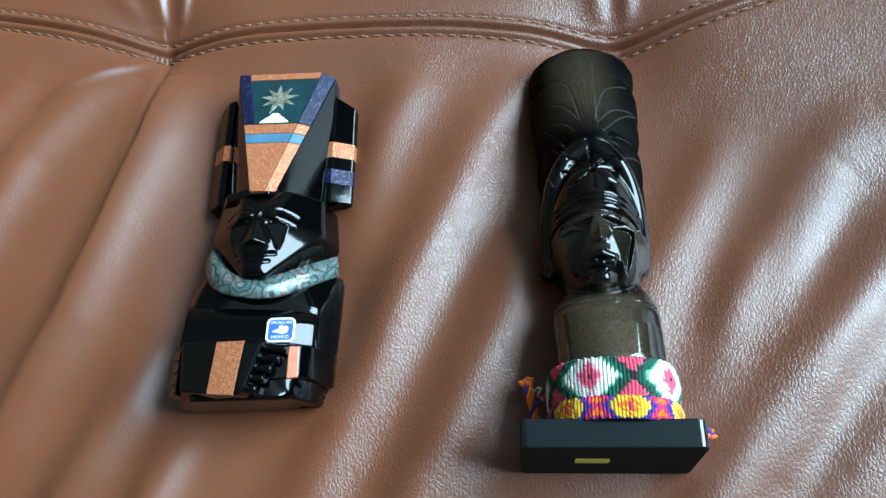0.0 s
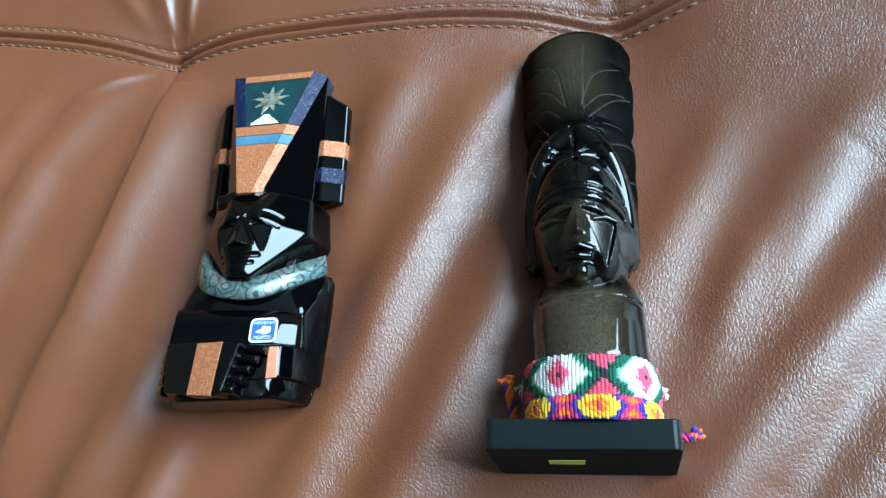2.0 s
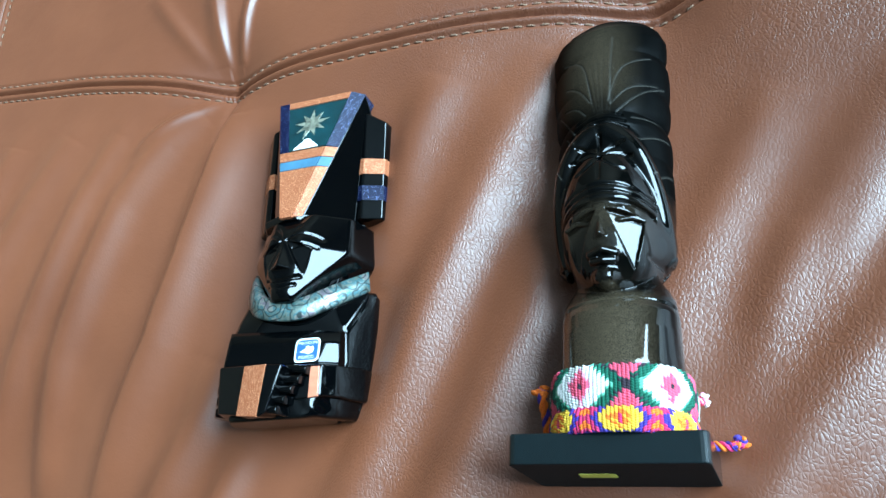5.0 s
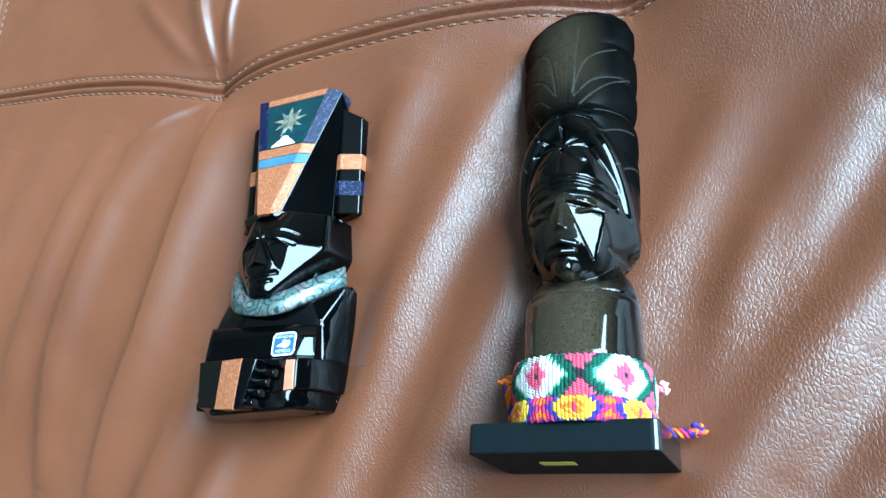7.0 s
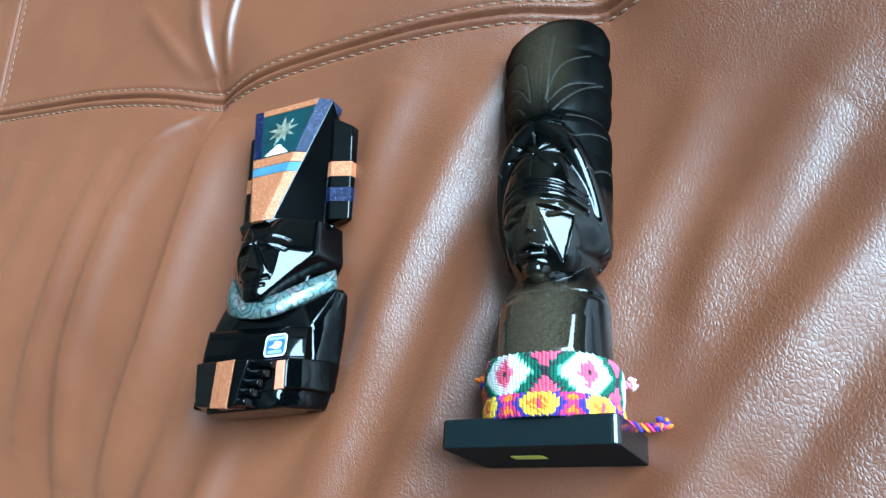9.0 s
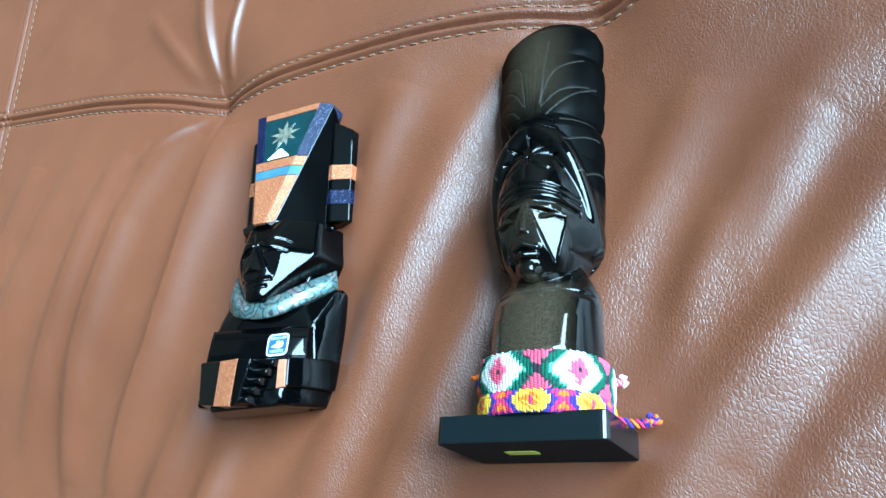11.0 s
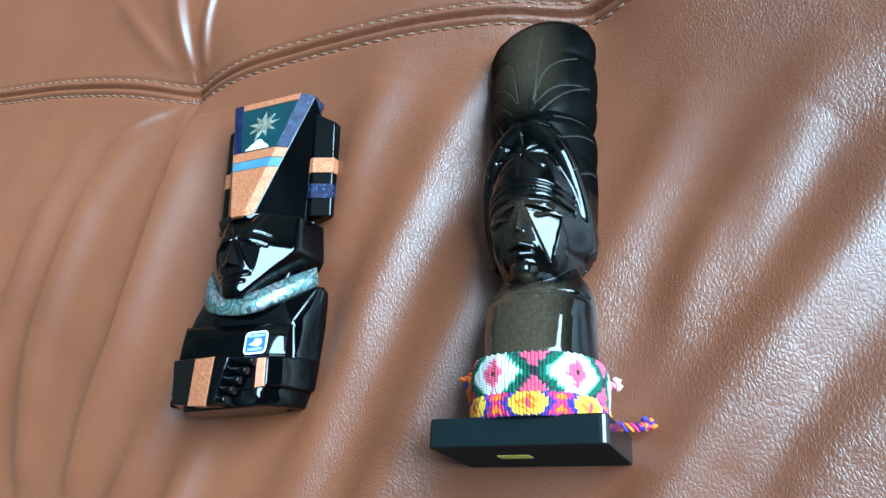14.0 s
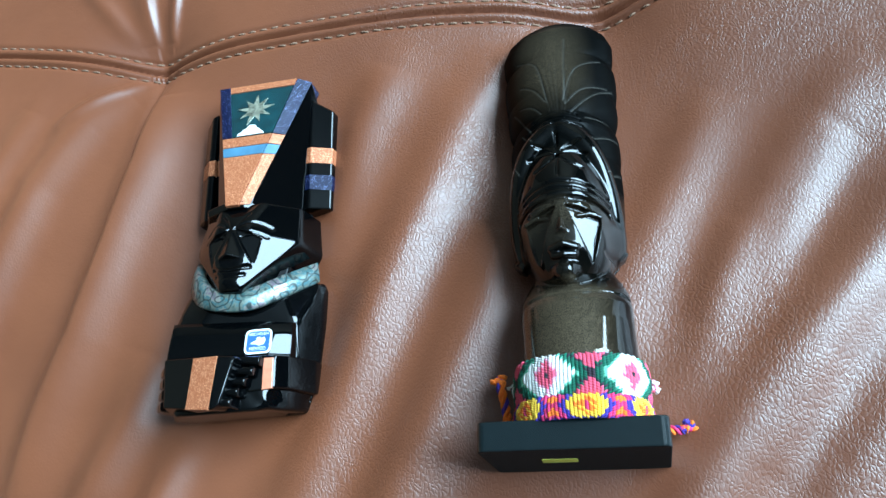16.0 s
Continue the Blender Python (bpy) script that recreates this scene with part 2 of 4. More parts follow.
def add_prism(bm, outline, normal, up, down, slot, bevel=0.12):
    """A flat inlay: an outline of points in one plane, from down below it to up above it."""
    h = bmesh.new()
    n = Vector(normal).normalized()
    low = [h.verts.new(Vector(p) - n * down) for p in outline]
    top = [h.verts.new(Vector(p) + n * up) for p in outline]
    h.faces.new(top)
    h.faces.new(low[::-1])
    k = len(outline)
    for i in range(k):
        h.faces.new((low[i], low[(i + 1) % k], top[(i + 1) % k], top[i]))
    if bevel:
        ring = [e for e in h.edges if e.verts[0] in top and e.verts[1] in top]
        bmesh.ops.bevel(h, geom=ring, offset=bevel, segments=2, affect="EDGES", profile=0.5, clamp_overlap=True)
    bmesh.ops.recalc_face_normals(h, faces=h.faces[:])
    add_from(bm, h, slot)


# Carving by distance functions: each takes points (n, 3) in millimetres.
def s_union(a, b, k):
    h = np.clip(0.5 + 0.5 * (b - a) / k, 0, 1)
    return b * (1 - h) + a * h - k * h * (1 - h)


def s_cut(a, b, k):
    """a without b."""
    return -s_union(-a, b, k)


def s_both(a, b, k):
    return -s_union(-a, -b, k)


def d_ellipsoid(p, c, r):
    q = (p - np.array(c, np.float32)) / np.array(r, np.float32)
    k0 = np.sqrt((q * q).sum(1)) + 1e-6
    k1 = np.sqrt(((q / np.array(r, np.float32)) ** 2).sum(1)) + 1e-9
    return k0 * (k0 - 1) / k1


def d_capsule(p, a, b, r):
    a, b = np.array(a, np.float32), np.array(b, np.float32)
    ab = b - a
    t = np.clip(((p - a) @ ab) / (ab @ ab), 0, 1)
    return np.sqrt(((p - a - t[:, None] * ab) ** 2).sum(1)) - r


def d_chain(p, points, r):
    d = d_capsule(p, points[0], points[1], r)
    for a, b in zip(points[1:-1], points[2:]):
        d = np.minimum(d, d_capsule(p, a, b, r))
    return d


def d_plane(p, point, normal):
    n = np.array(normal, np.float32)
    n /= np.sqrt((n * n).sum())
    return (p - np.array(point, np.float32)) @ n


PLANES = {}


def hull_planes(points):
    key = tuple(points)
    if key in PLANES:
        return PLANES[key]
    h = bmesh.new()
    for q in points:
        h.verts.new(q)
    out = bmesh.ops.convex_hull(h, input=h.verts[:])
    bmesh.ops.recalc_face_normals(h, faces=h.faces[:])
    planes = [(tuple(f.verts[0].co), tuple(f.normal)) for f in h.faces if f.calc_area() > 1e-6]
    h.free()
    PLANES[key] = planes
    return planes


def d_hull(p, points, k=0.5):
    d = None
    for q, n in hull_planes(points):
        e = d_plane(p, q, n)
        d = e if d is None else (np.maximum(d, e) if k <= 0 else s_both(d, e, k))
    return d


def curve2(p, points):
    """Distance in the front view, x and y alone, to a line through points."""
    q = p[:, :2]
    best = None
    for a, b in zip(points[:-1], points[1:]):
        a, b = np.array(a, np.float32), np.array(b, np.float32)
        ab = b - a
        t = np.clip(((q - a) @ ab) / (ab @ ab), 0, 1)
        e = np.sqrt(((q - a - t[:, None] * ab) ** 2).sum(1))
        best = e if best is None else np.minimum(best, e)
    return best


def near(p, lo, hi):
    """Which points lie in a box."""
    return np.nonzero(((p >= np.array(lo, np.float32)) & (p <= np.array(hi, np.float32))).all(1))[0]


def locally(d, p, lo, hi, change):
    """d, with change(d, p) where the points lie in a box."""
    i = near(p, lo, hi)
    if len(i):
        d = d.copy()
        d[i] = change(d[i], p[i])
    return d


def groove(d, p, points, deep, wide, z0=14.0):
    """d, with a round cut along a line of the front view."""
    i = np.nonzero((np.abs(d) < 4) & (p[:, 2] > z0))[0]
    if not len(i):
        return d
    xs, ys = [q[0] for q in points], [q[1] for q in points]
    m = 2.6 * wide
    q = p[i]
    i = i[(q[:, 0] > min(xs) - m) & (q[:, 0] < max(xs) + m) & (q[:, 1] > min(ys) - m) & (q[:, 1] < max(ys) + m)]
    if len(i):
        d = d.copy()
        d[i] += deep * np.exp(-((curve2(p[i], points) / wide) ** 2))
    return d


def arc(a, b, bulge, steps=6):
    """Points from a to b, bent sideways by bulge."""
    dx, dy = b[0] - a[0], b[1] - a[1]
    length = math.hypot(dx, dy)
    nx, ny = -dy / length, dx / length
    return [(a[0] + dx * t + nx * bulge * 4 * t * (1 - t), a[1] + dy * t + ny * bulge * 4 * t * (1 - t)) for t in (i / steps for i in range(steps + 1))]


def carve(f, lo, hi, step):
    """The surface on which f is zero, as a bmesh, in millimetres."""
    axes = [np.arange(a, b + step, step, dtype=np.float32) for a, b in zip(lo, hi)]
    nx, ny, nz = (len(a) for a in axes)
    grid = np.empty((nx, ny, nz), np.float32)
    yy, zz = np.meshgrid(axes[1], axes[2], indexing="ij")
    wide = [a[::4] for a in axes]
    coarse = f(np.stack(np.meshgrid(*wide, indexing="ij"), -1).reshape(-1, 3).astype(np.float32)).reshape([len(a) for a in wide])
    spread = np.repeat(np.repeat(np.repeat(coarse, 4, 0), 4, 1), 4, 2)[:nx, :ny, :nz]
    for i0 in range(0, nx, 12):
        xs = axes[0][i0:i0 + 12]
        part_of = spread[i0:i0 + 12]
        close = np.abs(part_of) < step * 10
        p = np.empty((len(xs), ny, nz, 3), np.float32)
        p[..., 0], p[..., 1], p[..., 2] = xs[:, None, None], yy[None], zz[None]
        out = part_of.copy()
        out[close] = f(p[close])
        grid[i0:i0 + 12] = out
    s = grid < 0
    corners = [s[a:nx - 1 + a, b:ny - 1 + b, c:nz - 1 + c] for a in (0, 1) for b in (0, 1) for c in (0, 1)]
    count = sum(c.astype(np.int8) for c in corners)
    mixed = (count > 0) & (count < 8)
    index = np.full(mixed.shape, -1, np.int64)
    cells = np.argwhere(mixed)
    index[mixed] = np.arange(len(cells))
    v = np.array(lo, np.float32) + (cells.astype(np.float32) + 0.5) * step
    for _ in range(5):
        d = f(v)
        g = np.stack([f(v + e) - f(v - e) for e in np.eye(3, dtype=np.float32) * 0.06], 1) / 0.12
        move = (d / np.maximum((g * g).sum(1), 0.2))[:, None] * g
        v = v - np.clip(move, -step * 0.6, step * 0.6)
    quads = []
    for axis in range(3):
        a = [slice(1, -1)] * 3
        b = [slice(1, -1)] * 3
        a[axis], b[axis] = slice(0, -1), slice(1, None)
        s0, s1 = s[tuple(a)], s[tuple(b)]
        at = np.argwhere(s0 != s1)
        flip = s0[s0 != s1]
        at = at + 1
        at[:, axis] -= 1
        u, w = (axis + 1) % 3, (axis + 2) % 3
        ring = []
        for du, dw in ((-1, -1), (0, -1), (0, 0), (-1, 0)):
            c = at.copy()
            c[:, u] += du
            c[:, w] += dw
            ring.append(index[c[:, 0], c[:, 1], c[:, 2]])
        q = np.stack(ring, 1)
        q[~flip] = q[~flip][:, ::-1]
        quads.append(q[(q >= 0).all(1)])
    faces = np.concatenate(quads)
    me = bpy.data.meshes.new("carved")
    me.from_pydata(v.tolist(), [], faces.tolist())
    bm = bmesh.new()
    bm.from_mesh(me)
    bpy.data.meshes.remove(me)
    for face in bm.faces:
        face.smooth = True
    return bm


# ---------------------------------------------------------------- sofa seat
def seam_y(x):
    """The cross seam: it runs from one gathered point to the next, and sags between them a little."""
    ys = [np.interp(np.asarray(x) + off, (-0.75, -0.437, -0.394, -0.290, -0.185, -0.14, -0.087, -0.029, 0.016, 0.052, 0.082, 0.134, 0.45),
                    (0.33, 0.296, 0.287, 0.271, 0.2475, 0.2475, 0.2465, 0.2445, 0.2405, 0.2330, 0.2395, 0.2500, 0.30)) for off in (-0.012, -0.006, 0, 0.006, 0.012)]
    return sum(ys) / 5


SEAM_X = -0.394
KNOTS = ((-0.185, 0.2490, 0.019), (0.052, 0.233, 0.013))
# Crest lines of the folds in the leather: height, half width on the west and the east side, then points, all in millimetres.
FOLDS_MIDDLE = (
    (6.2, 16, 14, (10, 219), (-10, 188), (-31, 142), (-51, 100), (-68, 59), (-86, 18), (-108, -30)), (6.2, 15, 15, (4, 126), (-9, 88), (-25, 55), (-43, 20), (-64, -30)),
    (3.4, 12, 13, (-46, 216), (-62, 184), (-70, 148), (-77, 112)), (2.2, 8, 9, (30, 226), (6, 206)))
FOLDS_EAST = (
    (2.4, 11, 13, (96, 178), (74, 138), (61, 113), (50, 92), (43, 68)), (3.0, 11, 13, (152, 180), (124, 147), (106, 121), (92, 96), (76, 66), (60, 40)),
    (6.4, 15, 16, (176, 140), (150, 111), (129, 88), (97, 53), (71, 19), (40, -26)), (3.2, 12, 14, (166, 66), (137, 41), (124, 29), (95, -8)),
    (1.2, 8, 8, (138, 150), (112, 108), (98, 84)), (1.2, 8, 8, (96, 118), (76, 78)), (1.0, 8, 8, (118, 62), (92, 22)), (2.0, 14, 14, (196, 200), (168, 172), (140, 150)))
FOLDS_WEST = (
    (6.4, 9, 16, (-174, 226), (-178, 188), (-189, 142), (-203, 98), (-221, 62), (-238, 20)),
    (-2.0, 3.5, 2.0, (-182, 250), (-180, 222), (-184, 186), (-192, 156), (-200, 126)), (5.8, 13, 13, (-198, 232), (-217, 214), (-240, 180), (-256, 141), (-273, 97), (-290, 26)),
    (5.2, 12, 12, (-160, 84), (-169, 56), (-190, 20), (-204, -20)), (4.4, 10, 10, (-142, 44), (-152, 18), (-166, -20)),
    (4.0, 13, 13, (-292, 232), (-319, 190), (-340, 153), (-362, 100)), (4.4, 11, 10, (-252, 226), (-272, 189), (-290, 146), (-310, 100), (-330, 50)),
    (3.4, 12, 12, (-342, 236), (-372, 150)))
FOLDS_BEHIND = (
    (3.0, 9, 3.0, (-187, 264), (-190, 290), (-198, 345)), (2.2, 5, 2.6, (-176, 263), (-171, 288), (-160, 326)), (1.6, 6, 5, (-198, 265), (-246, 326)),
    (2.6, 6, 4, (46, 246), (36, 310)), (2.2, 5, 4, (58, 246), (66, 310)), (2.0, 5, 4, (-192, 240), (-210, 229), (-236, 212)))


def line_distance(x, y, points):
    """Distance from a bent line, share of its length, and on which side of it (1 or -1)."""
    best, along, turn = None, None, None
    total = sum(math.dist(a, b) for a, b in zip(points[:-1], points[1:]))
    run = 0.0
    for (ax, ay), (bx, by) in zip(points[:-1], points[1:]):
        dx, dy = bx - ax, by - ay
        raw = ((x - ax) * dx + (y - ay) * dy) / (dx * dx + dy * dy)
        t = np.clip(raw, 0, 1)
        d = np.hypot(x - ax - t * dx, y - ay - t * dy)
        s = (run + t * math.hypot(dx, dy)) / total
        side = np.sign((x - ax) * abs(dy) - (y - ay) * dx * (1 if dy > 0 else -1))
        if best is None:
            best, along, turn = d, s, side
        else:
            along, turn = np.where(d < best, s, along), np.where(d < best, side, turn)
            best = np.minimum(best, d)
        run += math.hypot(dx, dy)
    return best, along, turn


def seat_height(x, y):
    x, y = np.asarray(x, float), np.asarray(y, float)
    z = np.zeros(np.broadcast(x, y).shape)
    for height, west, east, *points in FOLDS_MIDDLE + FOLDS_EAST + FOLDS_WEST + FOLDS_BEHIND:
        d, s, side = line_distance(x * 1000, y * 1000, points)
        wide = np.where(side > 0, east, west)
        fade = 0.25 + 0.75 * np.sin(np.pi * np.clip(s, 0, 1)) ** 0.6
        z += 0.0015 * height * fade * np.exp(-((d / wide) ** 2))
    for kx, ky, deep in KNOTS:
        r = np.hypot(x - kx, y - ky)
        z -= deep * (0.45 * np.exp(-((r / 0.034) ** 2)) + 0.55 * np.exp(-np.sqrt((r / 0.016) ** 2 + 0.05)))
        # small gathers where the flange is drawn together
        z += 0.0004 * np.cos((x - kx) * math.tau / 0.0024) * np.exp(-(((x - kx) / 0.006) ** 4) - ((y - ky + 0.0045) / 0.004) ** 4)
    z += 0.014 * np.exp(-(((x - 0.265) / 0.10) ** 2) - ((y - 0.270) / 0.085) ** 2)
    z += (0.5 + 0.6 * np.exp(-(((y - 0.01) / 0.06) ** 2))) * np.clip(x - 0.085, 0, 0.3) ** 2
    z -= 0.8 * np.clip(-0.10 - x, 0, 0.2) ** 2 * np.exp(-(((y + 0.02) / 0.11) ** 2))
    # hollows in which the two figures lie
    z -= 0.007 * np.exp(-(((x + 0.110) / 0.045) ** 4) - ((y - 0.13) / 0.09) ** 4)
    z -= 0.013 * np.exp(-(((x - 0.033) / 0.062) ** 2) - ((y - 0.190) / 0.065) ** 2)
    z += 0.004 * np.exp(-(((x - 0.030) / 0.045) ** 2) - ((y - 0.035) / 0.05) ** 2)
    # the two seams: a sunk joint between two flanges, each sewn down along a row
    for d in (y - seam_y(x), np.where(np.abs(y - 0.29) < 1, x - SEAM_X, 1.0)):
        near = np.exp(-((d / 0.012) ** 4))
        z += near * (0.0012 * np.exp(-(((np.abs(d) - 0.003) / 0.0022) ** 2)) - 0.0026 * np.exp(-((d / 0.0011) ** 2)))
        z -= 0.0013 * np.exp(-(((np.abs(d) - 0.0058) / 0.0013) ** 2))
    # the outer edge rolls down to the sofa's frame
    edge = np.maximum.reduce([(-0.62 - x), (x - 0.36), (-0.20 - y), (y - 0.62), np.zeros_like(z)]) / 0.09
    z -= 0.10 * np.clip(edge, 0, 1.0) ** 2
    return z


def leather_patch(name, parent, inside, xs, ys, z):
    """The cells of the seat picked by inside, an array of yes and no, as one panel of leather."""
    nx, ny = z.shape
    i, j = np.nonzero(inside)
    quads = np.stack([i * ny + j, (i + 1) * ny + j, (i + 1) * ny + j + 1, i * ny + j + 1], 1)
    used, quads = np.unique(quads, return_inverse=True)
    gx, gy = np.meshgrid(xs, ys, indexing="ij")
    points = np.stack([gx.ravel(), gy.ravel(), z.ravel()], 1)[used]
    me = bpy.data.meshes.new(name)
    me.from_pydata(points.tolist(), [], quads.reshape(-1, 4).tolist())
    me.materials.append(LEATHER)
    me.polygons.foreach_set("use_smooth", [True] * len(me.polygons))
    ob = new(name, me)
    ob.parent = parent
    return ob


def stitch_mesh():
    """One short bowed stitch of thread, along x."""
    bm = bmesh.new()
    rings = []
    for k in range(5):
        t = k / 4
        z = 0.00035 * math.sin(math.pi * t) - 0.0002
        r = 0.00052 if 0 < k < 4 else 0.00035
        rings.append([bm.verts.new(((t - 0.5) * 0.0041, r * math.cos(a), z + r * math.sin(a))) for a in (math.tau * q / 6 for q in range(6))])
    for a, b in zip(rings[:-1], rings[1:]):
        for q in range(6):
            bm.faces.new((a[q], b[q], b[(q + 1) % 6], a[(q + 1) % 6]))
    bm.faces.new(rings[0][::-1])
    bm.faces.new(rings[-1])
    bmesh.ops.recalc_face_normals(bm, faces=bm.faces[:])
    return finish(bm, "stitch", [THREAD], True)


def build_sofa():
    sofa = tagged(new("sofa"), "brown leather sofa seat with gathered folds and double-stitched seams", "sofa")
    sofa.location = (0, 0, 0)
    step = 0.0017
    fine = 0.0007
    xs = np.concatenate([np.linspace(-0.72, -0.50, 23)[:-1], np.arange(-0.50, -0.212, step), np.arange(-0.212, -0.152, fine), np.arange(-0.152, 0.24, step), np.linspace(0.24, 0.46, 23)])
    ys = np.concatenate([np.linspace(-0.30, -0.04, 23)[:-1], np.arange(-0.04, 0.226, step), np.arange(0.226, 0.300, fine), np.arange(0.300, 0.44, step), np.linspace(0.44, 0.72, 24)])
    gx, gy = np.meshgrid(xs, ys, indexing="ij")
    z = seat_height(gx, gy)
    mx, my = np.meshgrid((xs[1:] + xs[:-1]) / 2, (ys[1:] + ys[:-1]) / 2, indexing="ij")
    front, east = my < seam_y(mx), mx > SEAM_X
    for inside in (front & east, ~front & east, front & ~east, ~front & ~east):
        leather_patch("leather_panel", sofa, inside, xs, ys, z)
    part("sofa_frame", box_bm((-0.71, -0.29, -0.44), (0.45, 0.71, -0.085), 0.015), LEATHER, sofa)
    me = stitch_mesh()
    rng = random.Random(4)

    def sew(x, y, dx, dy):
        ob = new("stitch", me)
        ob.parent = sofa
        e = 0.002
        length = math.hypot(dx, dy)
        dx, dy = dx / length, dy / length
        h0, h1 = float(seat_height(x - e * dx, y - e * dy)), float(seat_height(x + e * dx, y + e * dy))
        slope = math.degrees(math.atan2(h1 - h0, 2 * e))
        m = pose(x, y, (h0 + h1) / 2 + 0.0004, 0, 0, math.degrees(math.atan2(dy, dx)) + rng.uniform(-7, 7)) @ pose(0, 0, 0, 0, -slope, 0)
        ob.matrix_basis = m

    for side in (-0.0058, 0.0058):
        x = -0.475
        while x < 0.20:
            y, y2 = float(seam_y(x)), float(seam_y(x + 0.002))
            if abs(x - SEAM_X) > 0.008:
                sew(x, y + side, 0.002, y2 - y)
            x += 0.0064 + rng.uniform(-0.0003, 0.0003)
        y = 0.12
        while y < 0.42:
            if abs(y - float(seam_y(SEAM_X))) > 0.008:
                sew(SEAM_X + side, y, 0.0, 1.0)
            y += 0.0064 + rng.uniform(-0.0003, 0.0003)
    return sofa


# ---------------------------------------------------------------- the figure with inlays
def head_a(p):
    d = d_ellipsoid(p, (3, 76, 8), (28.5, 42, 34))
    for side in (-1, 1):
        # jaw, flat cheek, temple
        d = s_both(d, d_plane(p, (3 + side * 24, 71, 8), (side * 0.76, -0.64, 0.08)), 1.0)
        d = s_both(d, d_plane(p, (3 + side * 10, 61.5, 33.0), (side * 0.64, -0.18, 0.745)), 0.5)
        d = s_both(d, d_plane(p, (3 + side * 17, 76, 28.5), (side * 0.66, 0.22, 0.72)), 2.0)
        d = s_both(d, d_plane(p, (3 + side * 25.5, 80, 8), (side * 1.0, 0.12, 0.1)), 1.5)
    d = s_both(d, d_plane(p, (3, 75, 36.8), (0, 0.02, 1)), 1.2)
    d = s_both(d, d_plane(p, (3, 51, 35), (0, -0.95, 0.2)), 1.2)
    d = s_both(d, d_plane(p, (3, 88.5, 31.5), (0, 0.5, 0.86)), 1.5)
    for side in (-1, 1):
        x = lambda u: 3 + side * u
        d = s_cut(d, d_hull(p, [(x(1.0), 78.5, 36.2), (x(9.6), 61.8, 33.6), (x(12.0), 74.0, 32.6), (x(1.0), 78.5, 60), (x(9.6), 61.8, 60), (x(26), 74.0, 60)], 0.2), 0.3)
        d = groove(d, p, arc((x(1), 78), (x(15), 79), side * 2.6), 0.5, 0.6, 20)
        d = groove(d, p, arc((x(4), 75), (x(14), 74.5), side * 1.4), 0.4, 0.5, 20)
        d = groove(d, p, arc((x(1.5), 79), (x(6), 86), side * 0.6), 0.45, 0.5, 20)
    d = s_union(d, d_hull(p, [(3, 79.5, 36.0), (3, 66, 40.2), (-3.6, 64.2, 36.6), (9.6, 64.2, 36.6), (3, 63.4, 34), (3, 74, 31)], 0.5), 0.5)
    d = groove(d, p, arc((-5, 61.4), (11, 61.4), -1.4), 0.8, 0.7, 20)
    d = groove(d, p, arc((-3, 57.8), (9, 57.8), -1.0), 0.45, 0.7, 20)
    return s_both(d, p[:, 1] - 92, 0.5)


def hand_a(p):
    """Four bent fingers side by side, in front of the cuff."""
    d = None
    for k in range(5):
        x, y, z = 18.5 - 2.2 * k, 20.6 - 4.0 * k, 37.2 + 1.2 * k
        e = s_both(d_chain(p, [(x - 7, y + 0.8, z + 0.6), (x + 2, y, z - 0.2), (x + 2.4, y - 0.2, z - 5)], 1.9), d_plane(p, (x + 2.2, y, z), (1, -0.1, 0.12)), 0.5)
        d = e if d is None else s_union(d, e, 0.3)
    return d


def lap_a(p):
    """The folded cloth of the lap, with soft waves, and the foot under it."""
    d = d_hull(p, [(-27, 1.0, 22), (-16, 1, 37), (8, 0.6, 37.5), (20, 1.2, 35.2), (26, 2.0, 26), (28, 2.5, 12), (26, 3.5, 2), (-27, 3.5, 2), (-27, 1.0, 12), (-29, 14, 20), (-18, 14, 37), (10, 13, 38.4), (24, 15, 34), (30, 15, 20), (30, 15, 0), (-30, 15, 0)], 2.0)
    for a, b, deep, wide in (((13, 13), (21, 3), 0.5, 2.4), ((19, 14), (25, 5), 0.45, 2.2), ((24, 13), (29, 8), 0.4, 2.0)):
        d = groove(d, p, [a, b], deep, wide, 8)
    return d


def soften(points):
    """The same line with its corners rounded."""
    for _ in range(2):
        inner = [tuple((1 - t) * u + t * v for u, v in zip(a, b)) for a, b in zip(points[:-1], points[1:]) for t in (0.25, 0.75)]
        points = [points[0]] + inner[1:-1] + [points[-1]]
    return points


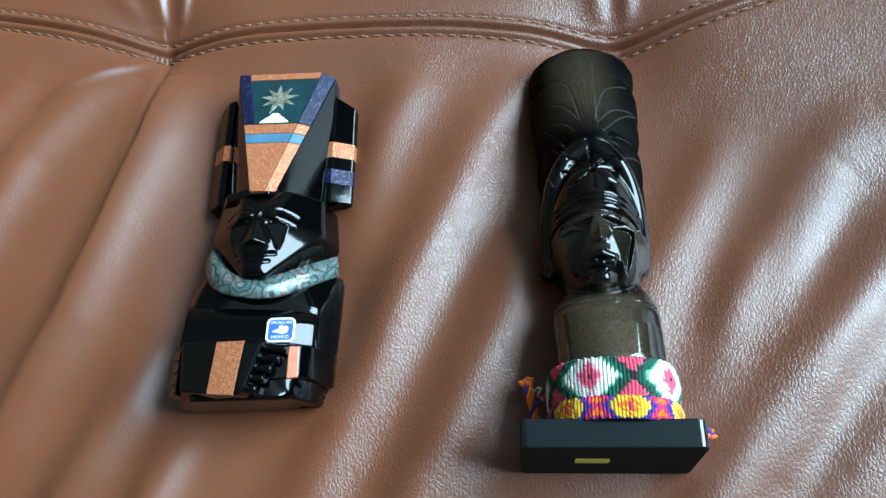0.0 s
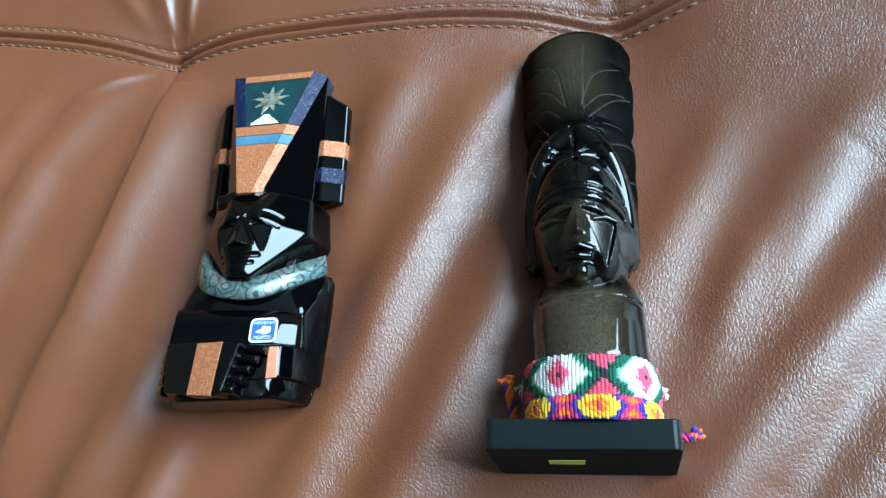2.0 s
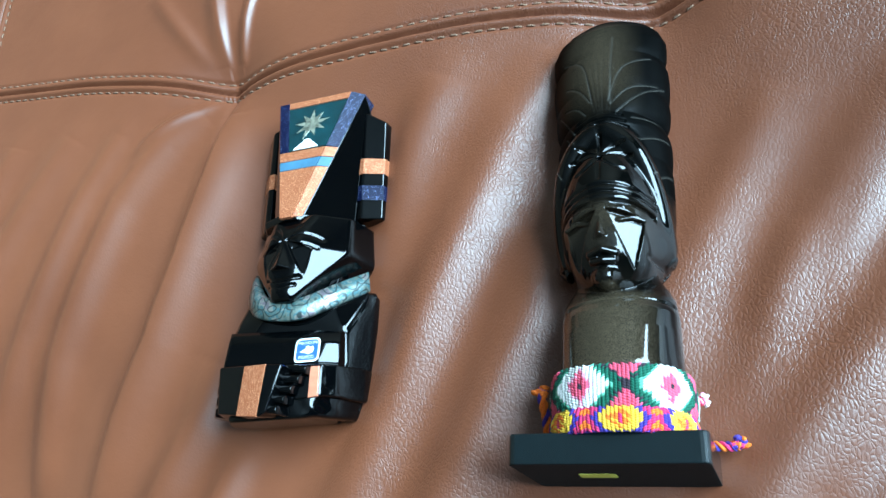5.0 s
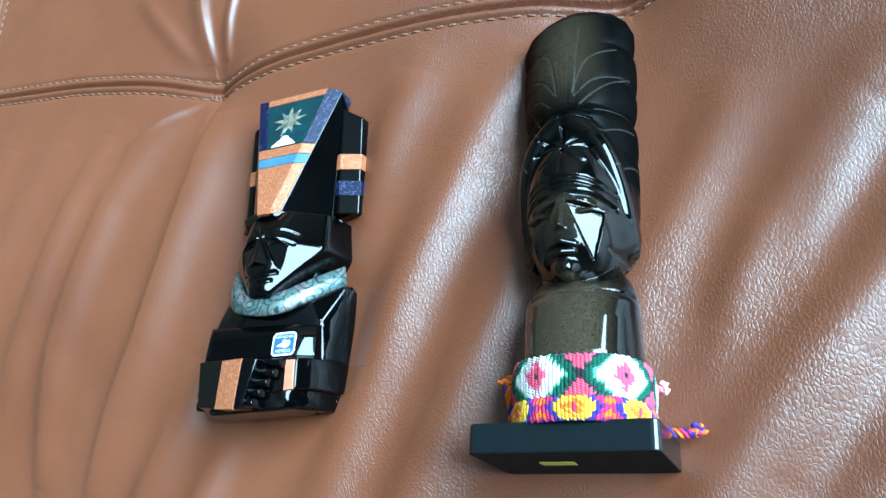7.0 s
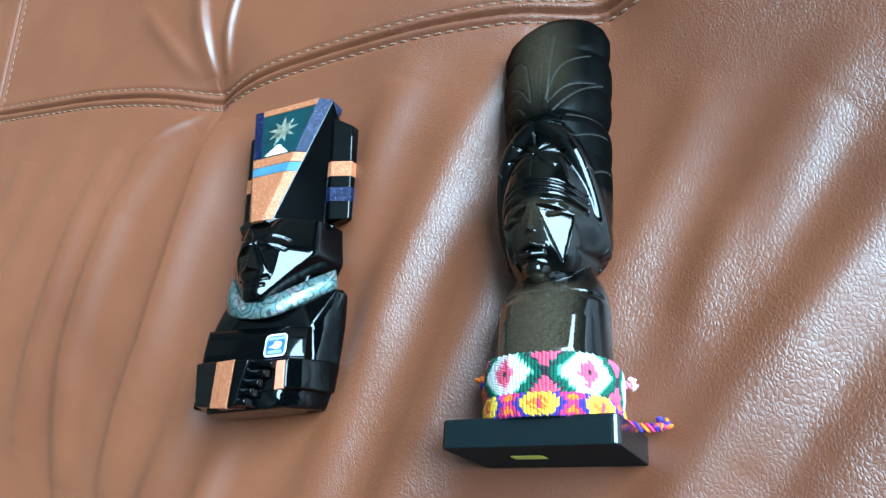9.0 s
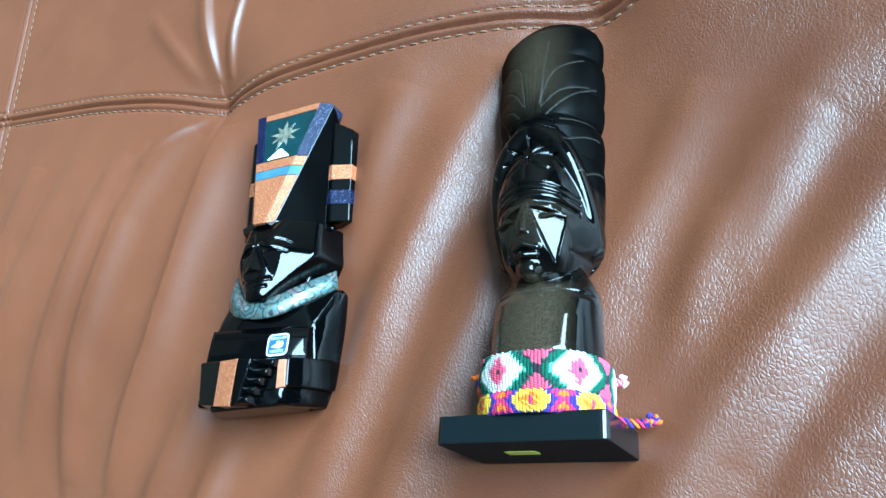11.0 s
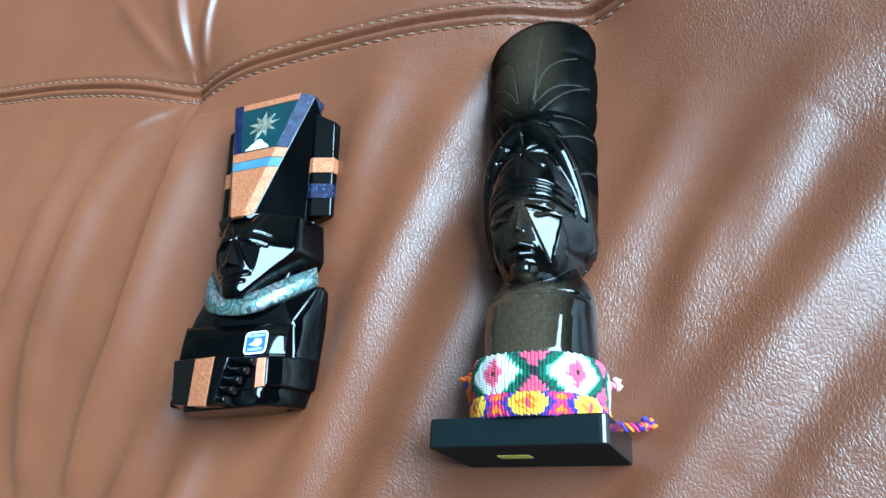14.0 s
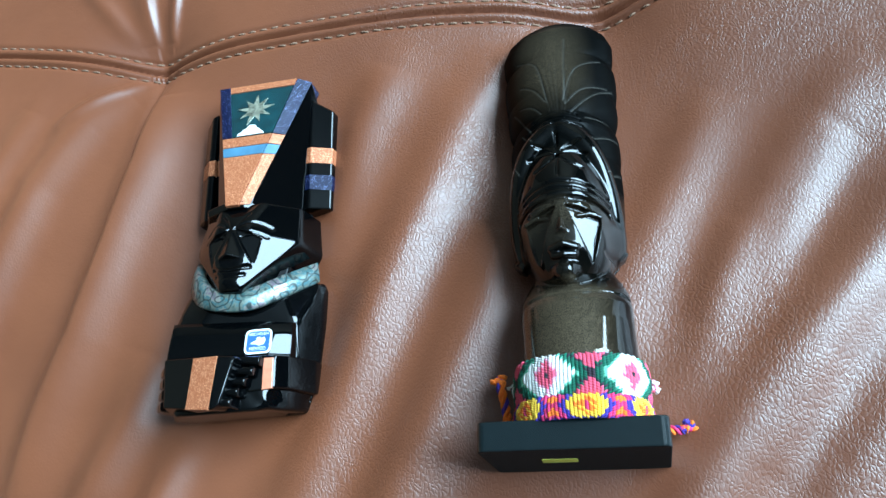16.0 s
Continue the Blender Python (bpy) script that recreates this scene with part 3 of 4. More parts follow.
def build_inlaid_figure():
    """Lying on its back; x across, y from foot to top, z up from the seat, in millimetres from its foot."""
    bm = bmesh.new()
    mats = [OBSIDIAN, COPPER, BLUE_GLITTER, TEAL, SKYBLUE, PEARL, WHITE, PINK_STONE, ABALONE]
    add_from(bm, carve(head_a, (-30, 46, -2), (36, 97, 46), 0.5), 0, True)
    # headdress: the flaring block, its two side flaps and the rim above the brow
    P = lambda u, v: bl.lerp(tl, v).lerp(br.lerp(tr, v), u)
    tl, tr, bl, br = Vector((-20, 161, 18)), Vector((20, 161, 16.4)), Vector((-2.4, 90.5, 33.6)), Vector((3.6, 90.5, 33.36))
    tro, bro = Vector((25.5, 160.5, 12.0)), Vector((7.4, 91.5, 30.6))
    add_hull(bm, [tl, tr, bl, br, bro, tro, (23.2, 94, 9), (27.5, 150, 8), (-20, 94, 14), (-24, 150, 8),
                  (-10, 92, 27), (21, 95, 0), (22, 155, 0), (-22, 95, 0), (-22, 155, 0)], 0, 0.5)
    add_hull(bm, [tl, tr, tro, (26, 159, 4), (-22, 160, 6), P(0.02, 0.56), P(0.98, 0.56), bro.lerp(tro, 0.6), (18, 142, 4), (-18, 140, 4)], 2, 0.25)
    z = 89.6
    add_hull(bm, [(-24, z, 12), (-15, z, 26.5), (-2, z, 32.4), (5, z, 32), (18, z, 18), (27, z, 9), (-24, z + 3, 12), (-15, z + 3, 28), (-2, z + 3, 33.6), (5, z + 3, 33.2), (18.5, z + 3, 19), (27.6, z + 3, 9), (0, z, 0), (0, z + 3, 0)], 0, 0.5)
    right = [(23.5, 10.6), (26, 11.2), (35, 7.0), (35.5, 1), (23.5, 0)]
    left = [(-31, 9), (-25, 14.5), (-22, 14.5), (-22, 0), (-31, 1)]

    def flap(section, y0, y1, cut, slot, grow, bevel):
        cx = sum(s[0] for s in section) / len(section)
        cz = sum(s[1] for s in section) / len(section)
        pts = []
        for x, z in section:
            x, z = cx + (x - cx) * grow, cz + (z - cz) * grow
            pts += [(x, y0, z), (x, y1 - cut * abs(x - (24 if cx > 0 else -22)) / 11, z)]
        add_hull(bm, pts, slot, bevel)

    flap(right, 95, 152, 6, 0, 1.0, 0.7)
    flap(right, 118, 126, 0, 1, 1.03, 0.12)
    flap(right, 104.5, 112, 0, 2, 1.03, 0.12)
    flap(left, 94, 150, 5, 0, 1.0, 0.7)
    flap(left, 117, 125, 0, 1, 1.03, 0.12)
    # inlaid front of the headdress
    n = (tr - tl).cross(bl - tl)
    n = n if n.z > 0 else -n
    quad = lambda u0, u1, v0, v1: [P(u0, v0), P(u1, v0), P(u1, v1), P(u0, v1)]
    Q = lambda u, v: br.lerp(tr, v).lerp(bro.lerp(tro, v), u)
    qn = (tro - tr).cross(br - tr)
    qn = qn if qn.z > 0 else -qn
    edge = lambda v0, v1: [Q(0.02, v0), Q(1, v0), Q(1, v1), Q(0.02, v1)]
    add_prism(bm, [P(0.14, 0.945), P(0.995, 0.945), P(0.995, 1.0), P(0.14, 1.0)], n, 0.5, 1.5, 1)
    add_prism(bm, [P(0, 0.545), P(0.19, 0.545), P(0.135, 1.0), P(0, 1.0)], n, 0.5, 1.5, 2)
    add_prism(bm, edge(0.545, 1.0), qn, 0.5, 1.5, 2)
    add_prism(bm, [P(0.195, 0.548), P(0.995, 0.548), P(0.995, 0.94), P(0.14, 0.94)], n, 0.36, 1.5, 3)
    for v0, v1, slot in ((0.462, 0.54, 1), (0.385, 0.458, 4), (0.0, 0.381, 1)):
        add_prism(bm, quad(0.0, 0.995, v0, v1), n, 0.5, 1.5, slot)
        add_prism(bm, edge(v0, v1), qn, 0.5, 1.5, slot)
    mid = P(0.55, 0.765)
    ex, ey = (tr - tl).normalized(), (tl + tr - bl - br).normalized()
    star = []
    for k in range(18):
        a = math.tau * k / 18 + 0.2
        r = (8.4 if k % 4 else 9.6) if k % 2 == 0 else 3.9
        star.append(mid + ex * r * math.cos(a) + ey * r * math.sin(a))
    add_prism(bm, star, n, 0.62, 0.5, 5, 0.0)
    foot = P(0.56, 0.552)
    steps = [(-6.8, 0), (6.8, 0), (6.0, 1.3), (4.6, 2.2), (4.0, 3.3), (2.4, 3.9), (2.0, 5.3), (0.6, 6.0), (-1.2, 6.0), (-2.2, 5.0), (-2.6, 3.8), (-4.2, 3.2), (-4.8, 2.0), (-6.3, 1.2)]
    add_prism(bm, [foot + ex * x + ey * y for x, y in steps], n, 0.62, 0.5, 6, 0.1)
    # trunk with its shoulders and side faces, and the flat breast that curls down at one side
    add_hull(bm, [(-24, 40.5, 29.5), (-24, 20, 32), (26, 39, 19.5), (26.5, 21, 17.5), (33, 61, 7), (33, 58, 1), (31, 14, 5), (31, 14, 0), (-35, 40, 8), (-33, 58, 8), (-34, 15, 8), (-31, 14, 0), (-32, 58, 0), (-27, 54, 19), (-20, 58, 23.5), (0, 56, 28), (18, 58, 21), (-29, 40, 20), (-33, 50, 9)], 0, 1.6, 4)
    h = bmesh.new()
    rows = []
    for k in range(33):
        x = -24 + 50 * k / 32
        drop = 1.4 * math.log1p(math.exp((x - 17.5) / 1.4))
        row = []
        for y, curl in ((40.5, 0.58), (35, 0.62), (29, 0.68), (23, 0.76)):
            row.append(h.verts.new((x, y - 0.03 * (x + 24), 31.2 - 0.082 * (x + 24) - 0.168 * (y - 40.5) - curl * drop)))
        row.append(h.verts.new((x, 22.5, 15)))
        row.append(h.verts.new((x, 41.5, 15)))
        rows.append(row)
    for p, q in zip(rows[:-1], rows[1:]):
        for i in range(6):
            h.faces.new((p[i], q[i], q[(i + 1) % 6], p[(i + 1) % 6])).smooth = i < 3
    h.faces.new(rows[0])
    h.faces.new(rows[-1][::-1])
    rim = [e for e in h.edges if any(len(f.verts) == 6 for f in e.link_faces) or (len(e.link_faces) == 2 and e.calc_face_angle() > 0.9)]
    bmesh.ops.bevel(h, geom=rim, offset=0.4, segments=2, affect="EDGES", profile=0.5, clamp_overlap=True)
    bmesh.ops.recalc_face_normals(h, faces=h.faces[:])
    add_from(bm, h, 0, False)
    # neck
    add_hull(bm, [(-16, 50, 26), (20, 52, 22), (-18, 70, 20), (22, 72, 16), (-14, 50, 2), (20, 50, 2), (-16, 72, 2), (20, 72, 2)], 0, 1.0)
    # forearm across the lap, its bracelet, and the hand with four fingers
    add_hull(bm, [(-19.5, 23.5, 41.5), (-18, 4.5, 41.5), (6, 22.3, 45.6), (5, 1.8, 45.6), (13, 22, 44.4), (8, 3.5, 45.2), (-28, 22, 20), (-27, 3, 20), (14, 22, 24), (9, 3, 24)], 0, 0.7)
    add_prism(bm, [(-4.6, 22.3, 44.2), (6.6, 22.2, 45.6), (4.2, 1.9, 45.6), (-6.4, 2.8, 44.0)], (-0.1, 0, 1), 0.28, 1.2, 1)
    add_from(bm, carve(hand_a, (-4, -4, 26), (28, 28, 48), 0.5), 0, True)
    for k in range(4):
        y, z = 19.5 - 4.6 * k, 33
        add_hull(bm, [(-21, y + 2, z + 6), (-21, y - 2, z + 6), (-26.5, y + 1.6, z), (-26.5, y - 1.6, z), (-28, y + 1.6, z - 8), (-28, y - 1.6, z - 8), (-18, y + 2, z - 9), (-18, y - 2, z - 9)], 0, 0.7)
    add_hull(bm, [(14, 23.5, 36.0), (24.6, 23.5, 33.6), (14, 9, 37.4), (24.8, 10.5, 34.0), (28, 24, 28), (28.4, 11, 28), (32.4, 25, 12), (32.2, 11, 11), (31.6, 25, 1), (31.4, 12, 1), (12, 23, 18), (12, 9, 18)], 0, 1.6, 4)
    add_prism(bm, [(20.6, 22.3, 35.2), (24.3, 22.4, 34.3), (24.5, 10.4, 34.5), (20.6, 9.8, 35.5)], (0.24, 0, 0.97), 0.45, 3.5, 7, 0.25)
    # lap and foot
    add_from(bm, carve(lap_a, (-34, -2, -1), (34, 19, 46), 0.6), 0, True)
    # collar of shell round the neck
    outer = [(-24, 63, 20), (-19, 52, 27.5), (-9, 44.5, 32.5), (9, 42.6, 31.2), (21, 50, 22.5), (31.5, 60, 9)]
    inner = [(-21, 70, 21), (-15, 60, 29), (-5, 52.5, 33.5), (8, 51.5, 32), (21, 61, 21.5), (30.5, 69, 9.5)]
    outer, inner = soften(outer), soften(inner)
    h = bmesh.new()
    rows = []
    count = 48
    spans = len(outer) - 1
    for k in range(count + 1):
        t = k / count * spans
        i = min(spans - 1, int(t))
        f = t - i
        o, q = Vector(outer[i]).lerp(Vector(outer[i + 1]), f), Vector(inner[i]).lerp(Vector(inner[i + 1]), f)
        side = 0.25 * (1 - abs(f - 0.5) * 2)
        nn = Vector(((k / count * 5 - 2.4) * 0.24, -0.25, 1)).normalized()
        rows.append([h.verts.new(v) for v in (o - nn * 3, o + nn * 0.2, o.lerp(q, 0.08) + nn * (0.9 + side), o.lerp(q, 0.5) + nn * (1.2 + side), q + nn * 0.8, q - nn * 3)])
    for a, b in zip(rows[:-1], rows[1:]):
        for i in range(5):
            h.faces.new((a[i], b[i], b[i + 1], a[i + 1]))
    h.faces.new(rows[0])
    h.faces.new(rows[-1][::-1])
    bmesh.ops.recalc_face_normals(h, faces=h.faces[:])
    add_from(bm, h, 8, True)
    bmesh.ops.scale(bm, vec=(MM, MM, MM), verts=bm.verts[:])
    ob = new("obsidian_figurine", finish(bm, "obsidian_figurine", mats))
    ob.location = (-0.110, 0.050, -0.006)
    return tagged(ob, "polished black obsidian figurine with copper, blue and shell inlays, lying down", "figurine")


# ---------------------------------------------------------------- the figure with the feather crown
CX, BAND_X = 4.1, 3.3


def crown_lines(d, p):
    """The cuts that draw the feathers: thin ones in the middle, lens-shaped ones to both sides."""
    for a in (-9, -5.5, -2.5, 0.5, 6, 9.5):
        d = groove(d, p, [(a * 0.3, 134), (a * 0.55, 148), (a * 0.85, 164 - abs(a) * 0.5)], 0.09, 0.3)
    d = groove(d, p, [(4.5, 178), (3.6, 160), (3.2, 138)], 0.16, 0.4)
    for side, cuts in ((-1, (((4, 140), (6.5, 160), (10, 167), (17, 170.5)), ((4.8, 141), (9.5, 150.3), (15.5, 154.5)), ((6.6, 135), (10.4, 140.8), (16, 143)),
                             ((10.6, 126), (15, 135.6), (19.5, 143.5)), ((11, 121), (15.5, 128.5)), ((17, 108), (21, 116)))),
                       (1, (((2.5, 140), (6, 155), (10, 160.5), (18.5, 165)), ((4, 138.5), (10, 147), (20, 150.5)), ((5.5, 133.5), (14, 144), (22, 151)),
                            ((10.6, 131), (23, 133)), ((12, 121), (22, 126)), ((17, 106), (23, 112))))):
        for cut in cuts:
            d = groove(d, p, soften([(side * x, y) for x, y in cut]), 0.2, 0.28)
    return d


def carve_face(body, p):
    for side in (-1, 1):
        s = lambda u: side * u
        body = s_cut(body, d_hull(p, [(s(1.6), 88.5, 43.6), (s(9.6), 66.5, 37.6), (s(13.8), 85.5, 36.3), (s(1.6), 88.5, 70), (s(9.6), 66.5, 70), (s(32.8), 85.5, 70.6)], 0.3), 0.4)
        body = s_union(body, d_chain(p, [(s(5.5), 85.0, 41.0), (s(10), 86.0, 39.6), (s(14), 85.0, 37.4)], 0.85), 0.4)
        body = groove(body, p, arc((s(3), 90), (s(18), 88), side * 2.0), 0.8, 0.7, 30)
        body = s_union(body, d_hull(p, [(s(17), 79, 22), (s(23.6), 78.5, 18), (s(18.5), 72, 22), (s(17), 72, 16), (s(21.5), 76, 12), (s(17), 80, 12)], 1.0), 0.6)
        body = groove(body, p, arc((s(15), 72), (s(25), 80), side * -1.0), 0.7, 0.8, 12)
    body = s_union(body, d_hull(p, [(0, 91, 44), (0, 77, 49.2), (-3.3, 75.5, 45), (3.3, 75.5, 45), (0, 74.5, 42), (0, 86, 36)], 0.6), 0.6)
    body = s_union(body, d_chain(p, [(-4.4, 71.0, 43.8), (0, 72.0, 46.0), (4.4, 71.0, 43.8)], 1.2), 1.0)
    body = s_union(body, d_chain(p, [(-3.8, 68.6, 43.2), (0, 68.0, 45.4), (3.8, 68.6, 43.2)], 1.2), 0.8)
    return s_union(body, d_ellipsoid(p, (0, 63.8, 39.6), (4.2, 4.0, 4.6)), 2.6)


def hooded_cap(p):
    cap = d_ellipsoid(p, (0, 95, 22), (19.0, 33.5, 23.8))
    for side in (-1, 1):
        hood = [(2.6, 126.0, 37.0), (9.4, 120.8, 36.2), (14.0, 112.4, 34.0), (16.4, 104.0, 30.3), (17.8, 95, 25.3), (18.2, 87, 21), (17.0, 80.5, 19)]
        cap = s_union(cap, d_chain(p, [(side * x, y, z) for x, y, z in soften(hood)], 4.3), 0.9)
    return cap


def figure_b(p0):
    p = p0 - np.array((CX, 0, 0), np.float32)
    x, y, z = p[:, 0], p[:, 1], p[:, 2]
    # trunk
    reach = np.interp(y, (0, 10, 17, 24, 32, 45, 52, 56, 60, 64, 68, 76), (18.5, 18.5, 20.5, 22.0, 22.0, 20.0, 17.2, 14.6, 10.8, 7.4, 6.0, 8.0)).astype(np.float32)
    half = np.interp(y, (0, 52, 58, 62, 66, 70, 76), (20.4, 20.4, 19.6, 17.9, 15.4, 13.6, 12.6)).astype(np.float32)
    rear = np.where(z > 24.5, reach, 20.0)
    q = (np.abs(x / half) ** 2.2 + np.abs((z - 24.5) / rear) ** 2.2) ** (1 / 2.2)
    trunk = (q - 1) * np.minimum(half, rear)
    trunk = s_both(s_both(trunk, 8 - y, 0.5), y - 80, 1.0)
    trunk = groove(trunk, p, arc((-19, 54.5), (19, 54.5), 1.6), 0.55, 0.55, 18)
    # the crown behind and above the head
    front = np.interp(y, (70, 100, 128, 153, 172, 186, 194, 197), (30, 38, 41, 37.5, 33.5, 29.5, 24, 18)).astype(np.float32)
    hw = np.interp(y, (72, 80, 95, 165, 180, 186, 191, 194.5, 197), (15.5, 20.0, 21.6, 24.6, 24.4, 22.2, 18.2, 12.5, 5)).astype(np.float32)
    # the feather tips part along both sides
    for yy, deep in ((168.5, 2.0), (148.5, 0.9), (134.0, 2.8), (116.0, 0.7)):
        hw = hw - deep * np.exp(-np.abs(y - yy) / 3.2)
    zc = 17.0
    q = np.where(z > zc, (np.abs(x / hw) ** 1.85 + np.abs((z - zc) / (front - zc)) ** 1.85) ** (1 / 1.85), (np.abs(x / hw) ** 2.2 + np.abs((z - zc) / (zc - 3)) ** 2.2) ** (1 / 2.2))
    crown = (q - 1) * 14
    crown = s_both(crown, np.abs(y - 134.5) - 62, 4.0)
    crown = crown_lines(crown, p)
    # cap: a dome that stands proud of the crown, with a bright rounded rim
    c = p + np.array((1.5, 0, 0), np.float32)
    cap = hooded_cap(c)
    body = s_union(crown, cap, 1.6)
    # face
    face = d_ellipsoid(p, (-0.8, 80, 26), (16.6, 22, 20.5))
    head = s_union(face, d_ellipsoid(p, (0, 84, 17), (21.0, 18, 19)), 4.0)
    body = s_union(body, head, 1.0)
    # cap grooves: two bands at its crown, three above the brow, a star between them
    for yy, bend, deep, wide, half in ((134.0, 2.0, 0.5, 0.6, 8.5), (131.0, 2.0, 0.5, 0.6, 9.5), (128.2, 2.0, 0.5, 0.6, 10.5), (98.5, 3.2, 0.7, 0.6, 17), (95.5, 3.2, 0.7, 0.6, 18), (91.5, 3.0, 1.0, 0.8, 19)):
        body = groove(body, c, arc((-half, yy - bend), (half, yy - bend), bend * 1.0), deep, wide, 30)
    for a, bulge in ((38, 1.2), (4, 1.0), (-40, -1.2), (142, -1.2), (176, -1.0), (220, 1.2), (90, 0.01), (-90, 0.01)):
        tip = (11.5 * math.cos(radians(a)), 112.5 + 11 * math.sin(radians(a)))
        body = groove(body, c, arc((0, 112.5), tip, bulge), 0.6, 0.6, 30)
    # brows, eyes, nose, mouth and chin, as plain cuts
    body = locally(body, c, (-30, 54, 4), (30, 98, 60), carve_face)
    return s_union(trunk, body, 0.6)


TILT_B = 6.5
FRAME_B = pose(0.028, 0.026, 0.0, -TILT_B, 0, 0)


def build_crowned_figure():
    bm = bmesh.new()
    add_from(bm, carve(figure_b, (-24, 6, 0), (32, 200, 54), 0.46), 0, True)
    base = bmesh.new()
    bmesh.ops.create_cube(base, size=1, matrix=Matrix.LocRotScale((0.4, 4.7, 24.8), Euler((0, 0, radians(-0.9))), (62, 9.8, 40.4)))
    upright = [e for e in base.edges if abs((e.verts[0].co - e.verts[1].co).y) > 5]
    bmesh.ops.bevel(base, geom=upright, offset=2.6, segments=4, affect="EDGES", profile=0.5)
    rims = [e for e in base.edges if abs((e.verts[0].co - e.verts[1].co).y) < 3]
    bmesh.ops.bevel(base, geom=rims, offset=0.5, segments=2, affect="EDGES", profile=0.5)
    bmesh.ops.recalc_face_normals(base, faces=base.faces[:])
    add_from(bm, base, 1)
    bm.normal_update()
    for f in bm.faces:
        if f.material_index == 1 and f.calc_center_median().y < 1.5 and abs(f.normal.y) > 0.9:
            f.material_index = 2
    bmesh.ops.scale(bm, vec=(MM, MM, MM), verts=bm.verts[:])
    me = finish(bm, "obsidian_bust", [SHEEN, BASE_STONE, FELT])
    # the feather cuts were left ground, not polished
    p = np.empty(len(me.vertices) * 3, np.float32)
    me.vertices.foreach_get("co", p)
    p = p.reshape(-1, 3) * 1000 - np.array((CX, 0, 0), np.float32)
    depth = crown_lines(np.zeros(len(p), np.float32), p) * (p[:, 1] > 104)
    me.attributes.new("ground", "FLOAT", "POINT").data.foreach_set("value", np.clip(depth / 0.2, 0, 1) ** 2.4)
    me.attributes.new("plume", "FLOAT", "POINT").data.foreach_set("value", np.clip((hooded_cap(p + np.array((1.5, 0, 0), np.float32)) - 0.15) / 0.5, 0, 1) * np.clip((p[:, 1] - 98) / 5, 0, 1))
    ob = new("obsidian_bust", me)
    ob.matrix_world = FRAME_B
    return tagged(ob, "carved golden-sheen obsidian bust with feather crown and square base, lying down", "figurine")


# ---------------------------------------------------------------- woven bracelets
def band_point(a, grow):
    """A point of the loop round the trunk, by angle from the front."""
    n, hw, hd = 2.4, 21.4 + grow, 22.0 + grow
    s, c = math.sin(a), math.cos(a)
    r = (abs(s / hw) ** n + abs(c / hd) ** n) ** (-1 / n)
    return BAND_X + r * s, 24.5 + r * c


def loop_angles(count, grow):
    """Angles at even steps along the loop."""
    fine = [math.tau * k / 2000 for k in range(2001)]
    pts = [band_point(a, grow) for a in fine]
    run = [0.0]
    for p, q in zip(pts[:-1], pts[1:]):
        run.append(run[-1] + math.dist(p, q))
    return list(np.interp([run[-1] * k / count for k in range(count + 1)], run, fine)), run[-1]


def woven_band(name, y0, y1, rows, columns, pattern, grow, lift, mats):
    """Rows of slanting knots, one little mound each, on a loop of cloth."""
    bm = bmesh.new()
    keys = list(mats)
    angles, _ = loop_angles(columns, grow)
    tall = (y1 - y0) / rows
    rng = random.Random(8)
    for j in range(rows):
        for i in range(columns):
            a0, a1 = angles[i], angles[i + 1]
            c = pattern(i, j)
            y = y0 + j * tall
            slant = tall * 0.8 * (1 if (i // 6) % 2 else -1)
            y += tall * (0.22 if i % 2 else -0.22)
            def at(u, v, up):
                x, z = band_point(a0 + (a1 - a0) * u, grow + up + lift * math.sin(math.pi * (j + v) / rows) ** 0.7)
                return (x, y + tall * v + slant * (u - 0.5), z)
            h = 0.72 + rng.uniform(-0.14, 0.16)
            low = [bm.verts.new(at(u, v, 0.0)) for u, v in ((-0.06, 0.0), (0.5, -0.10), (1.06, 0.0), (1.06, 1.0), (0.5, 1.10), (-0.06, 1.0))]
            top = [bm.verts.new(at(u, v, h)) for u, v in ((0.10, 0.34), (0.5, 0.24), (0.90, 0.34), (0.90, 0.66), (0.5, 0.76), (0.10, 0.66))]
            faces = [(low[k], low[(k + 1) % 6], top[(k + 1) % 6], top[k]) for k in range(6)] + [tuple(top)]
            for f in faces:
                g = bm.faces.new(f)
                g.material_index, g.smooth = keys.index(c), True
    # the cloth beneath, with its thickness
    for i in range(columns):
        ring = []
        for a in (angles[i], angles[i + 1]):
            for y, g in ((y0 - 0.2, grow - 1.0), (y0 - 0.2, grow + 0.1), (y1 + 0.2, grow + 0.1), (y1 + 0.2, grow - 1.0)):
                x, z = band_point(a, g)
                ring.append(bm.verts.new((x, y, z)))
        for k in range(4):
            g = bm.faces.new((ring[k], ring[(k + 1) % 4], ring[4 + (k + 1) % 4], ring[4 + k]))
            g.material_index = 0
    bmesh.ops.scale(bm, vec=(MM, MM, MM), verts=bm.verts[:])
    bmesh.ops.recalc_face_normals(bm, faces=bm.faces[:])
    return finish(bm, name, [YARN[k] for k in keys])


